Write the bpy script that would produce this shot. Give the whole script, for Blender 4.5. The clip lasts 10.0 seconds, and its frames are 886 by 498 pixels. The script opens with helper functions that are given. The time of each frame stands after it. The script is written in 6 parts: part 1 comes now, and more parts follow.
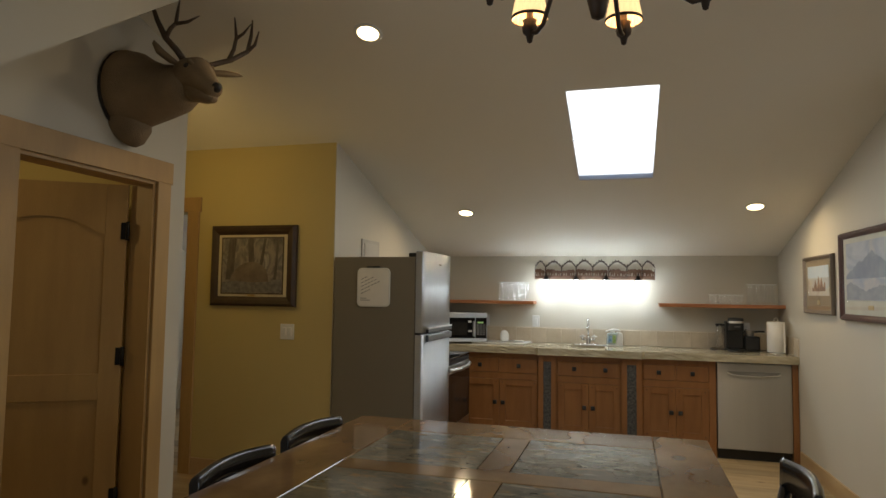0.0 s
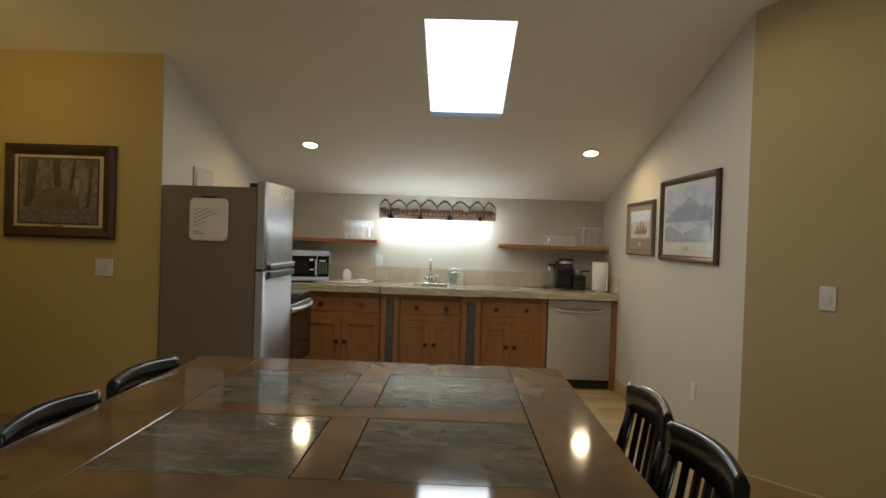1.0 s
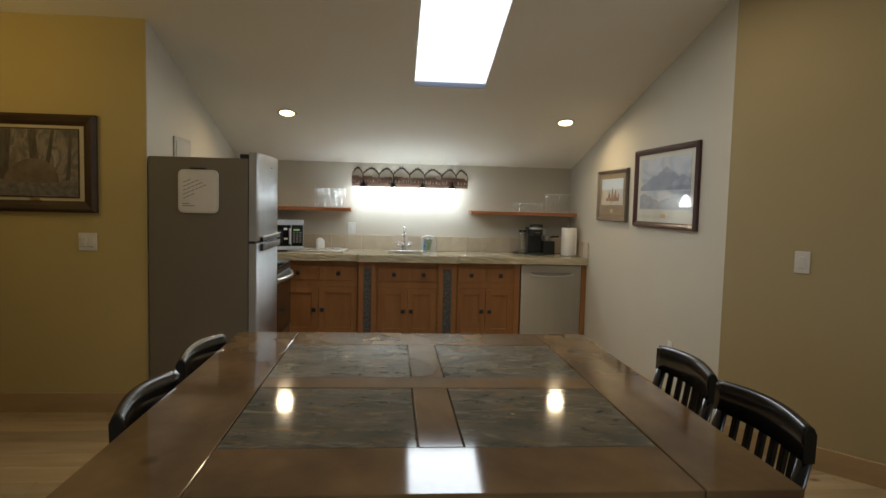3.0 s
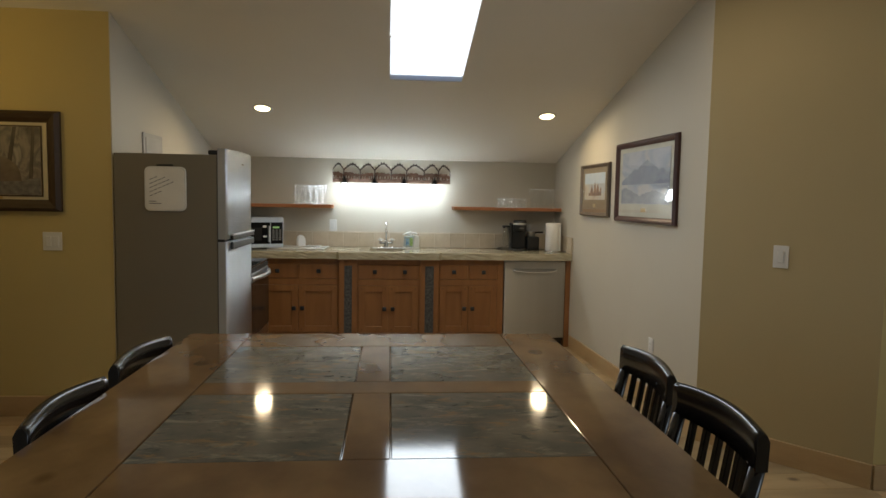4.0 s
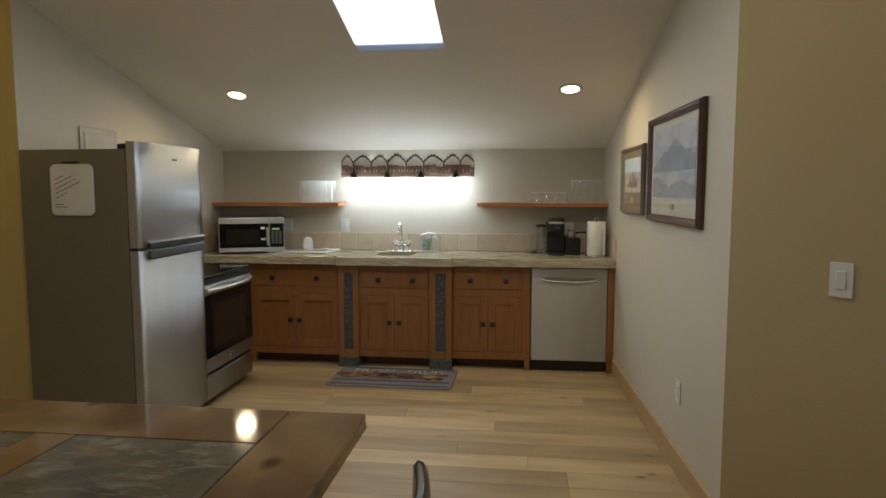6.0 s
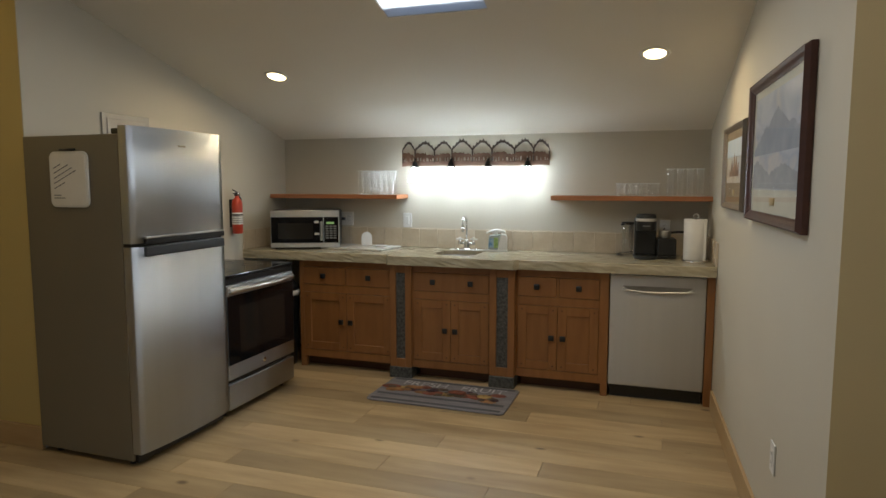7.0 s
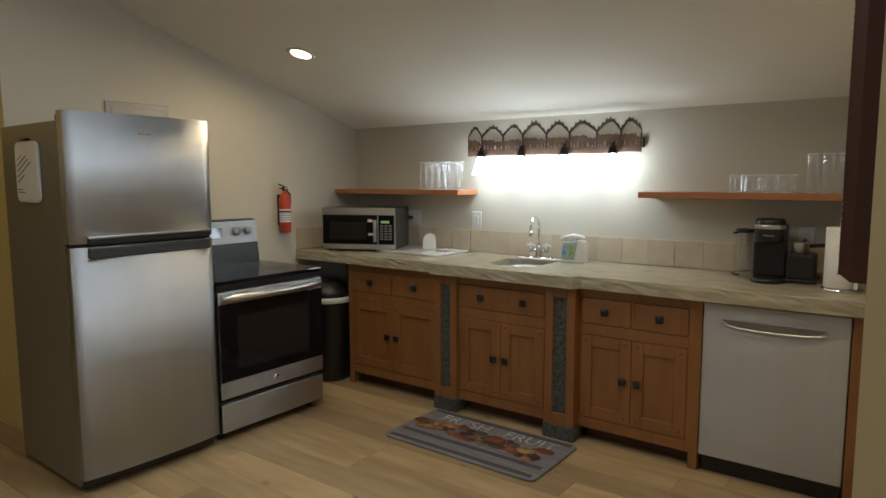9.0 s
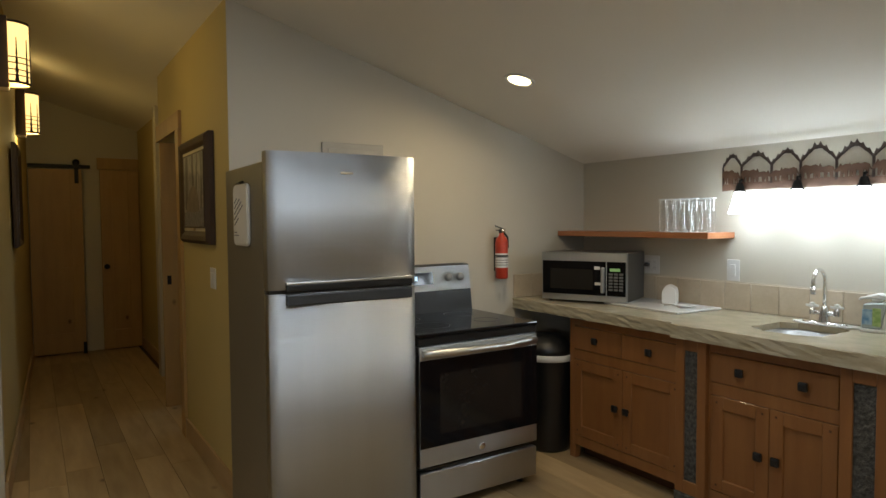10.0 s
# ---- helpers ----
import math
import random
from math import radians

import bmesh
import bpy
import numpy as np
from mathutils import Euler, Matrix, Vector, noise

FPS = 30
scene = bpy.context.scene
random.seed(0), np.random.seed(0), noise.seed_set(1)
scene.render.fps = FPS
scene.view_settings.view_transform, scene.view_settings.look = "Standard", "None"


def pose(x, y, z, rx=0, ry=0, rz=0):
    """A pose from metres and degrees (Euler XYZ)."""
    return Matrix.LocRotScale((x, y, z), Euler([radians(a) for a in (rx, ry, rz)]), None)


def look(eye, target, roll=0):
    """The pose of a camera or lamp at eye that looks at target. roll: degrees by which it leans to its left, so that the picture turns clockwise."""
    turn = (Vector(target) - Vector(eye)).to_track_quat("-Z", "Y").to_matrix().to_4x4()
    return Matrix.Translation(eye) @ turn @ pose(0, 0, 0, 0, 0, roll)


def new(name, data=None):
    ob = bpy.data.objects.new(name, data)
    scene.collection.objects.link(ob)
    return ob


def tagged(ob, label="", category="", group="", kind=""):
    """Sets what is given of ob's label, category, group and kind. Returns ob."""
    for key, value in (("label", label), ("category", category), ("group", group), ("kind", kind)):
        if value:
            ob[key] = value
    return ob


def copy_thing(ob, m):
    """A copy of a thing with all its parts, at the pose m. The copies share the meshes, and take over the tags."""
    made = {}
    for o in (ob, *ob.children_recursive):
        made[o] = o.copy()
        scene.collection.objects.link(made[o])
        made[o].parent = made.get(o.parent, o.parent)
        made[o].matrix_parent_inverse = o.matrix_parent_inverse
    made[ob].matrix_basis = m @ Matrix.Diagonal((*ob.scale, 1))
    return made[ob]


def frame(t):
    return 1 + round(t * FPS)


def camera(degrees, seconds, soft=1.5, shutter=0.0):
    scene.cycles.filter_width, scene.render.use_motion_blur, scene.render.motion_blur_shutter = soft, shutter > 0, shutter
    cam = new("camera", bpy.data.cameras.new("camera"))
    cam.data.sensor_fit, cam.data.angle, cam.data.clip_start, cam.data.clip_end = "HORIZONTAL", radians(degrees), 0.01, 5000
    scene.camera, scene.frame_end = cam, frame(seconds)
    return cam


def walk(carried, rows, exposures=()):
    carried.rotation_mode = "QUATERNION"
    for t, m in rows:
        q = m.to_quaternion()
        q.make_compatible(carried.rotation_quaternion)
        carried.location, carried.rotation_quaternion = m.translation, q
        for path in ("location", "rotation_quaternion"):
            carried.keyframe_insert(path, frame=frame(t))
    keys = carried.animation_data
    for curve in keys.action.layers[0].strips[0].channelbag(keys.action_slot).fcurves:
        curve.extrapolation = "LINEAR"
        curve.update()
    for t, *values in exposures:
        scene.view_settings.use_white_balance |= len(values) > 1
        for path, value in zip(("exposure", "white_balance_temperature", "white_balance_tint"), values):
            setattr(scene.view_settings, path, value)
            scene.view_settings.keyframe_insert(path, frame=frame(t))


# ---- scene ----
cam = camera(69.5, 10.0)
PATH = [
    (0, (-1.431, -6.918, 1.461), (-1.985, -5.001, 1.595), 0.8),
    (0.5, (-1.463, -6.802, 1.427), (-1.679, -4.814, 1.476), 1.5),
    (1, (-1.558, -6.786, 1.408), (-1.600, -4.786, 1.377), 1.9),
    (1.5, (-1.673, -6.802, 1.419), (-1.620, -4.804, 1.340), 2.1),
    (2, (-1.806, -6.824, 1.430), (-1.679, -4.831, 1.323), 2.1),
    (3.5, (-1.961, -6.881, 1.452), (-1.796, -4.894, 1.302), 1.3),
    (4, (-1.788, -6.791, 1.449), (-1.620, -4.804, 1.295), 1.0),
    (4.5, (-1.525, -6.627, 1.444), (-1.360, -4.640, 1.284), 0.8),
    (5, (-1.265, -6.431, 1.446), (-1.141, -4.442, 1.280), 0.7),
    (5.5, (-1.011, -6.172, 1.475), (-1.050, -4.180, 1.303), 0.4),
    (6, (-0.762, -5.832, 1.480), (-0.997, -3.854, 1.300), 0.0),
    (6.2, (-0.664, -5.671, 1.478), (-1.007, -3.710, 1.295), 0.0),
    (7.5, (-0.224, -4.709, 1.459), (-0.994, -2.875, 1.246), 0.0),
    (8, (-0.074, -4.398, 1.455), (-1.005, -2.641, 1.239), 0.0),
    (8.5, (0.046, -4.082, 1.443), (-1.002, -2.392, 1.227), 0.0),
    (9, (0.135, -3.818, 1.448), (-1.045, -2.218, 1.233), -0.1),
    (9.5, (0.013, -3.624, 1.466), (-1.347, -2.166, 1.301), -0.1),
    (10, (-0.216, -3.369, 1.453), (-1.895, -2.287, 1.366), -0.4),
]
walk(cam, [(t, look(eye, target, roll)) for t, eye, target, roll in PATH],
     exposures=[(0, 0.25, 6280, 8), (4, 0.22, 6120, 7), (6, 0.20, 6080, 7), (8, 0.17, 6060, 7), (10, 0.15, 6080, 7)])

# ---- world, lamps, exposure ----
SLOPE, EAVE = 0.2917, 1.86
RIDGE_Y = -6.2


def ceil_z(y):
    """Height of the vaulted ceiling's underside."""
    return EAVE - SLOPE * y if y > RIDGE_Y else EAVE - SLOPE * RIDGE_Y - SLOPE * (RIDGE_Y - y)


world = bpy.data.worlds.new("sky")
scene.world = world
world.use_nodes = True
wn = world.node_tree
sky = wn.nodes.new("ShaderNodeTexSky")
sky.sky_type = "NISHITA"
sky.sun_disc = False
sky.sun_elevation, sky.sun_rotation = radians(74), radians(0)
wn.links.new(sky.outputs["Color"], wn.nodes["Background"].inputs["Color"])
wn.nodes["Background"].inputs["Strength"].default_value = 0.12

sun = new("sun", bpy.data.lights.new("sun", "SUN"))
sun.data.energy, sun.data.angle, sun.data.color = 5.0, radians(4), (1.0, 0.97, 0.92)
sun.matrix_world = look((-4.6, 7.0, 26), (-4.6, 0, 2))

def hall_south_y(x):
    """The hall narrows a little towards its end."""
    return -3.52 + 0.13 * (-4.12 - x) / 4.38


WARM = (1.0, 0.76, 0.45)
DAY = (0.86, 0.93, 1.0)


def area_lamp(name, m, w, h, power, colour, spread=180):
    ob = new(name, bpy.data.lights.new(name, "AREA"))
    ob.data.shape, ob.data.size, ob.data.size_y = "RECTANGLE", w, h
    ob.data.energy, ob.data.color, ob.data.spread = power, colour, radians(spread)
    ob.matrix_world = m
    return ob


def disc_lamp(name, m, d, power, colour, spread=168):
    ob = new(name, bpy.data.lights.new(name, "AREA"))
    ob.data.shape, ob.data.size = "DISK", d
    ob.data.energy, ob.data.color, ob.data.spread = power, colour, radians(spread)
    ob.matrix_world = m
    return ob


def bulb_lamp(name, p, r, power, colour):
    ob = new(name, bpy.data.lights.new(name, "POINT"))
    ob.data.shadow_soft_size, ob.data.energy, ob.data.color = r, power, colour
    ob.location = p
    return ob


TILT = math.degrees(math.atan(SLOPE))
DOWNLIGHTS = [(-2.877, -1.163), (-0.41, -1.163), (-2.84, -3.64), (-0.41, -3.64)]
SKYLIGHT = (-1.796, -1.236, -2.95, -1.737)

# daylight in the skylight's opening
sx, sy = (SKYLIGHT[0] + SKYLIGHT[1]) / 2, (SKYLIGHT[2] + SKYLIGHT[3]) / 2
area_lamp("skylight_daylight", pose(sx, sy, ceil_z(sy) - 0.006, -TILT), 0.54, 1.16, 14, (0.93, 0.97, 1.0))
for i, (dx, dy) in enumerate(DOWNLIGHTS):
    disc_lamp("downlight_lamp", pose(dx, dy, ceil_z(dy) - 0.012, -TILT), 0.12, 4.9 if i < 2 else 3.4, WARM)
# chandelier candles and the two hall sconces
for i in range(6):
    a_ = radians(77 + 60 * i)
    bulb_lamp("chandelier_candle", (-1.505 + 0.30 * math.cos(a_), -5.15 + 0.30 * math.sin(a_), 2.345), 0.014, 1.3, (1.0, 0.76, 0.42))
for sx2 in (-4.42, -6.6):
    bulb_lamp("sconce_bulb_up", (sx2, hall_south_y(sx2) + 0.115, 2.56), 0.02, 0.9, (1.0, 0.72, 0.26))
    bulb_lamp("sconce_bulb_down", (sx2, hall_south_y(sx2) + 0.115, 2.17), 0.02, 3.2, (1.0, 0.72, 0.26))
# assumed source, unseen: added to light the open door from the back room
bulb_lamp("assumed_back_room_bulb", (-5.3, -4.9, 2.30), 0.05, 9, (1.0, 0.72, 0.32))
XD_IN = -4.12
# daylight fill for two assumed, unseen living-end windows; then the side room's window
area_lamp("east_fill_daylight", pose(3.12, -6.6, 1.55, 0, 90, 0), 1.3, 2.0, 22, DAY)
area_lamp("west_fill_daylight", pose(XD_IN + 0.07, -7.6, 1.55, 0, -90, 0), 1.3, 1.4, 15, DAY)
area_lamp("side_room_daylight", pose(-5.6, -0.06, 1.5, 90, 0, 0), 0.9, 1.1, 22, DAY)

# ---- materials ----


def mat(name, c, rough=0.5, metal=0.0, c2=None, scale=6.0, fine=70.0, bump=0.06, stretch=(1, 1, 1), coat=0.0,
        aniso=0.0, amount=1.0, rand=0.0, spec=0.5, contrast=0.25):
    """Two-scale procedural surface: broad tint from c to c2, fine grain in roughness and relief."""
    m = bpy.data.materials.new(name)
    m.use_nodes = True
    nt = m.node_tree
    N, L = nt.nodes, nt.links
    p = N["Principled BSDF"]
    p.inputs["Metallic"].default_value = metal
    p.inputs["Coat Weight"].default_value = coat
    p.inputs["Coat Roughness"].default_value = 0.08
    p.inputs["Specular IOR Level"].default_value = spec
    tc = N.new("ShaderNodeTexCoord")
    mp = N.new("ShaderNodeMapping")
    mp.inputs["Scale"].default_value = stretch
    L.new(tc.outputs["Object"], mp.inputs["Vector"])
    vec = mp.outputs["Vector"]
    oi = None
    if rand:
        oi = N.new("ShaderNodeObjectInfo")
        add = N.new("ShaderNodeVectorMath")
        add.operation = "ADD"
        mul = N.new("ShaderNodeMath")
        mul.operation = "MULTIPLY"
        mul.inputs[1].default_value = 37.0
        L.new(oi.outputs["Random"], mul.inputs[0])
        L.new(vec, add.inputs[0])
        L.new(mul.outputs[0], add.inputs[1])
        vec = add.outputs[0]
    n1 = N.new("ShaderNodeTexNoise")
    n1.inputs["Scale"].default_value, n1.inputs["Detail"].default_value = scale, 5
    n2 = N.new("ShaderNodeTexNoise")
    n2.inputs["Scale"].default_value, n2.inputs["Detail"].default_value = fine, 3
    for n in (n1, n2):
        L.new(vec, n.inputs["Vector"])
    c2 = c2 or tuple(v * 0.86 for v in c)
    ramp = N.new("ShaderNodeValToRGB")
    e = ramp.color_ramp.elements
    e[0].position, e[1].position = 0.5 - contrast, 0.5 + contrast
    e[0].color, e[1].color = (*c, 1), (*c2, 1)
    L.new(n1.outputs["Fac"], ramp.inputs["Fac"])
    col = ramp.outputs["Color"]
    mix = N.new("ShaderNodeMix")
    mix.data_type, mix.blend_type = "RGBA", "MULTIPLY"
    mix.inputs["Factor"].default_value = 0.25 * amount
    L.new(col, mix.inputs["A"])
    L.new(n2.outputs["Color"], mix.inputs["B"])
    gray = N.new("ShaderNodeMapRange")
    gray.inputs["To Min"].default_value, gray.inputs["To Max"].default_value = 0.7, 1.3
    L.new(n2.outputs["Fac"], gray.inputs["Value"])
    L.new(gray.outputs["Result"], mix.inputs["B"])
    col = mix.outputs["Result"]
    if rand:
        hs = N.new("ShaderNodeHueSaturation")
        mr = N.new("ShaderNodeMapRange")
        mr.inputs["To Min"].default_value, mr.inputs["To Max"].default_value = 1 - rand, 1 + rand * 0.6
        L.new(oi.outputs["Random"], mr.inputs["Value"])
        L.new(mr.outputs["Result"], hs.inputs["Value"])
        L.new(col, hs.inputs["Color"])
        col = hs.outputs["Color"]
    L.new(col, p.inputs["Base Color"])
    rr = N.new("ShaderNodeMapRange")
    rr.inputs["To Min"].default_value, rr.inputs["To Max"].default_value = rough - min(0.07, rough * 0.2), min(rough + min(0.07, rough * 0.2), 1)
    L.new(n2.outputs["Fac"], rr.inputs["Value"])
    L.new(rr.outputs["Result"], p.inputs["Roughness"])
    if aniso:
        p.inputs["Anisotropic"].default_value = aniso
        tg = N.new("ShaderNodeTangent")
        tg.direction_type, tg.uv_map = "UV_MAP", "grain"
        L.new(tg.outputs["Tangent"], p.inputs["Tangent"])
    if bump:
        b = N.new("ShaderNodeBump")
        b.inputs["Strength"].default_value, b.inputs["Distance"].default_value = bump, 0.01
        L.new(n2.outputs["Fac"], b.inputs["Height"])
        L.new(b.outputs["Normal"], p.inputs["Normal"])
    return m


def knotty(m, scale, dark, size=0.12, stretch=(1, 1, 1)):
    """Adds scattered dark knots to a wood made by mat()."""
    N, L = m.node_tree.nodes, m.node_tree.links
    p = N["Principled BSDF"]
    src = p.inputs["Base Color"].links[0].from_socket
    vec = N["Noise Texture"].inputs["Vector"].links[0].from_socket
    mp = N.new("ShaderNodeMapping")
    mp.inputs["Scale"].default_value = stretch
    L.new(vec, mp.inputs["Vector"])
    vo = N.new("ShaderNodeTexVoronoi")
    vo.inputs["Scale"].default_value = scale
    L.new(mp.outputs["Vector"], vo.inputs["Vector"])
    r = N.new("ShaderNodeMapRange")
    r.inputs["From Min"].default_value, r.inputs["From Max"].default_value = size * 0.35, size
    r.inputs["To Min"].default_value, r.inputs["To Max"].default_value = 0.85, 0.0
    L.new(vo.outputs["Distance"], r.inputs["Value"])
    mx = N.new("ShaderNodeMix")
    mx.data_type = "RGBA"
    L.new(r.outputs["Result"], mx.inputs["Factor"])
    L.new(src, mx.inputs["A"])
    mx.inputs["B"].default_value = (*dark, 1)
    L.new(mx.outputs["Result"], p.inputs["Base Color"])
    return m


def brushed(m, depth=0.0011):
    """Fine level brushing lines: relief that changes up and down the face only."""
    N, L = m.node_tree.nodes, m.node_tree.links
    tc = N.new("ShaderNodeTexCoord")
    mp = N.new("ShaderNodeMapping")
    mp.inputs["Scale"].default_value = (0.12, 0.12, 1400.0)
    n = N.new("ShaderNodeTexNoise")
    n.inputs["Scale"].default_value, n.inputs["Detail"].default_value = 1.0, 2
    b = N.new("ShaderNodeBump")
    b.inputs["Strength"].default_value, b.inputs["Distance"].default_value = 0.8, depth
    L.new(tc.outputs["Object"], mp.inputs["Vector"])
    L.new(mp.outputs["Vector"], n.inputs["Vector"])
    L.new(n.outputs["Fac"], b.inputs["Height"])
    L.new(b.outputs["Normal"], N["Principled BSDF"].inputs["Normal"])
    return m


def glow(name, c, s):
    m = bpy.data.materials.new(name)
    m.use_nodes = True
    p = m.node_tree.nodes["Principled BSDF"]
    p.inputs["Base Color"].default_value = (*c, 1)
    p.inputs["Emission Color"].default_value = (*c, 1)
    p.inputs["Emission Strength"].default_value = s
    return m


def glass(name, c=(1, 1, 1), rough=0.02):
    m = bpy.data.materials.new(name)
    m.use_nodes = True
    p = m.node_tree.nodes["Principled BSDF"]
    p.inputs["Base Color"].default_value = (*c, 1)
    p.inputs["Transmission Weight"].default_value = 1.0
    p.inputs["Roughness"].default_value = rough
    p.inputs["IOR"].default_value = 1.45
    return m


def thin_glass(name, sheen=0.04, edge=0.75):
    """Clear thin-walled glass: see-through with a grazing sheen."""
    m = bpy.data.materials.new(name)
    m.use_nodes = True
    N, L = m.node_tree.nodes, m.node_tree.links
    tr = N.new("ShaderNodeBsdfTransparent")
    tr.inputs["Color"].default_value = (0.98, 0.985, 0.985, 1)
    gl = N.new("ShaderNodeBsdfGlossy")
    gl.inputs["Roughness"].default_value = 0.05
    gl.inputs["Color"].default_value = (1, 1, 1, 1)
    lw = N.new("ShaderNodeLayerWeight")
    lw.inputs["Blend"].default_value = 0.25
    fr = N.new("ShaderNodeMapRange")
    fr.inputs["To Min"].default_value, fr.inputs["To Max"].default_value = sheen, edge
    L.new(lw.outputs["Facing"], fr.inputs["Value"])
    mx = N.new("ShaderNodeMixShader")
    L.new(fr.outputs["Result"], mx.inputs["Fac"])
    L.new(tr.outputs["BSDF"], mx.inputs[1])
    L.new(gl.outputs["BSDF"], mx.inputs[2])
    L.new(mx.outputs["Shader"], N["Material Output"].inputs["Surface"])
    return m


M_WALL = mat("wall_paint", (0.55, 0.51, 0.42), 0.75, c2=(0.52, 0.48, 0.395), scale=1.2, fine=160, bump=0.03, amount=0.25)
M_GOLD = mat("golden_wall_paint", (0.53, 0.42, 0.175), 0.75, c2=(0.50, 0.395, 0.16), scale=1.2, fine=160, bump=0.03, amount=0.25)
# angled wall: beige-gold mix with its warm, dimmer light put into the colour
M_DIAG = mat("diag_wall_light_tint", (0.455, 0.37, 0.205), 0.75, c2=(0.425, 0.345, 0.19), scale=1.2, fine=160, bump=0.03, amount=0.25)
M_CEIL = mat("ceiling_paint", (0.79, 0.75, 0.665), 0.8, c2=(0.76, 0.72, 0.635), scale=1.0, fine=180, bump=0.03, amount=0.25)
M_FLOOR = knotty(mat("oak_plank", (0.48, 0.355, 0.19), 0.42, c2=(0.35, 0.245, 0.125), scale=2.2, fine=26, bump=0.05,
                     stretch=(1, 6, 1), rand=0.30, amount=0.9, contrast=0.19), 2.0, (0.10, 0.06, 0.03), 0.105, (1.3, 0.32, 1))
M_SUB = mat("floor_gap", (0.09, 0.06, 0.035), 0.8)
M_BASE = knotty(mat("alder_trim", (0.47, 0.33, 0.17), 0.5, c2=(0.39, 0.26, 0.125), scale=3, fine=50, stretch=(1, 1, 4)), 2.2, (0.10, 0.05, 0.02), 0.07)
M_PINE = knotty(mat("knotty_alder", (0.44, 0.28, 0.105), 0.5, c2=(0.36, 0.22, 0.085), scale=2.5, fine=40, stretch=(5, 5, 0.8)), 2.6, (0.09, 0.045, 0.02), 0.09, (0.3, 0.3, 1.2))
M_CAB = mat("cherry_cabinet", (0.28, 0.122, 0.036), 0.42, c2=(0.21, 0.086, 0.024), scale=3, fine=45, stretch=(6, 6, 0.9), bump=0.03, coat=0.15)
M_SHELF = mat("cherry_shelf", (0.42, 0.18, 0.075), 0.42, c2=(0.33, 0.125, 0.045), scale=3, fine=45, stretch=(0.9, 6, 6), bump=0.03)
M_STONE = mat("sandstone_counter", (0.45, 0.40, 0.29), 0.17, c2=(0.34, 0.30, 0.20), scale=9.0, fine=70, stretch=(1, 1.5, 3), bump=0.03, contrast=0.2)
M_TILE = mat("travertine_tile", (0.56, 0.48, 0.36), 0.35, c2=(0.47, 0.385, 0.275), scale=9, fine=60, bump=0.05, rand=0.09)
M_GROUT = mat("grout", (0.55, 0.48, 0.37), 0.85)
M_SLATE = mat("dark_slate_inlay", (0.11, 0.11, 0.10), 0.5, c2=(0.03, 0.03, 0.029), scale=55, fine=120, bump=0.6, contrast=0.15)
M_STEEL = mat("brushed_steel", (0.50, 0.52, 0.54), 0.32, 1.0, c2=(0.47, 0.49, 0.51), scale=2, fine=40, stretch=(6, 6, 0.15), bump=0.0, aniso=1.0, amount=0.25)
brushed(M_STEEL)
M_STEEL2 = mat("brushed_steel_sideways", (0.60, 0.59, 0.57), 0.36, 1.0, c2=(0.57, 0.56, 0.55), scale=2, fine=22, stretch=(1, 1, 60), bump=0.0, amount=0.3)
M_STEEL3 = mat("brushed_steel_pale", (0.52, 0.515, 0.50), 0.37, 1.0, c2=(0.48, 0.475, 0.46), scale=2, fine=40, stretch=(6, 6, 0.15), bump=0.0, aniso=1.0, amount=0.2)
brushed(M_STEEL3)
M_CHROME = mat("chrome", (0.80, 0.80, 0.80), 0.08, 1.0, bump=0, amount=0.1)
M_TAUPE = mat("fridge_side_enamel", (0.185, 0.162, 0.118), 0.42, c2=(0.175, 0.152, 0.11), scale=3, fine=220, bump=0.12, amount=0.3)
M_BLACK = mat("black_plastic", (0.012, 0.012, 0.012), 0.35, fine=90, bump=0.02)
M_BLACKGLASS = mat("black_glass", (0.006, 0.006, 0.007), 0.08, bump=0, amount=0.1, spec=0.3)
M_MATTEBLACK = mat("matt_black_iron", (0.016, 0.015, 0.014), 0.5, 0.6, bump=0.15)
M_WHITE = mat("white_plastic", (0.74, 0.73, 0.70), 0.4, bump=0.01, amount=0.2)
M_PAPER = mat("white_paper", (0.80, 0.78, 0.74), 0.9, fine=120, bump=0.2, amount=0.3)
M_LACQ = mat("black_lacquer", (0.009, 0.008, 0.008), 0.24, c2=(0.012, 0.010, 0.009), fine=40, bump=0.02, coat=0.2, spec=0.28)
M_TABLE = knotty(mat("aged_table_wood", (0.25, 0.154, 0.073), 0.07, c2=(0.140, 0.083, 0.041), scale=3.2, fine=22, stretch=(1.4, 1, 1), bump=0.0, contrast=0.15, spec=0.27), 3.0, (0.06, 0.030, 0.014), 0.12)
M_ACRYLIC = bpy.data.materials.new("milky_acrylic")
M_ACRYLIC.use_nodes = True
an = M_ACRYLIC.node_tree
tl = an.nodes.new("ShaderNodeBsdfTranslucent")
tl.inputs["Color"].default_value = (0.93, 0.95, 0.97, 1)
an.links.new(tl.outputs["BSDF"], an.nodes["Material Output"].inputs["Surface"])
M_BRASSY = mat("label_brass", (0.55, 0.42, 0.2), 0.35, 0.8)


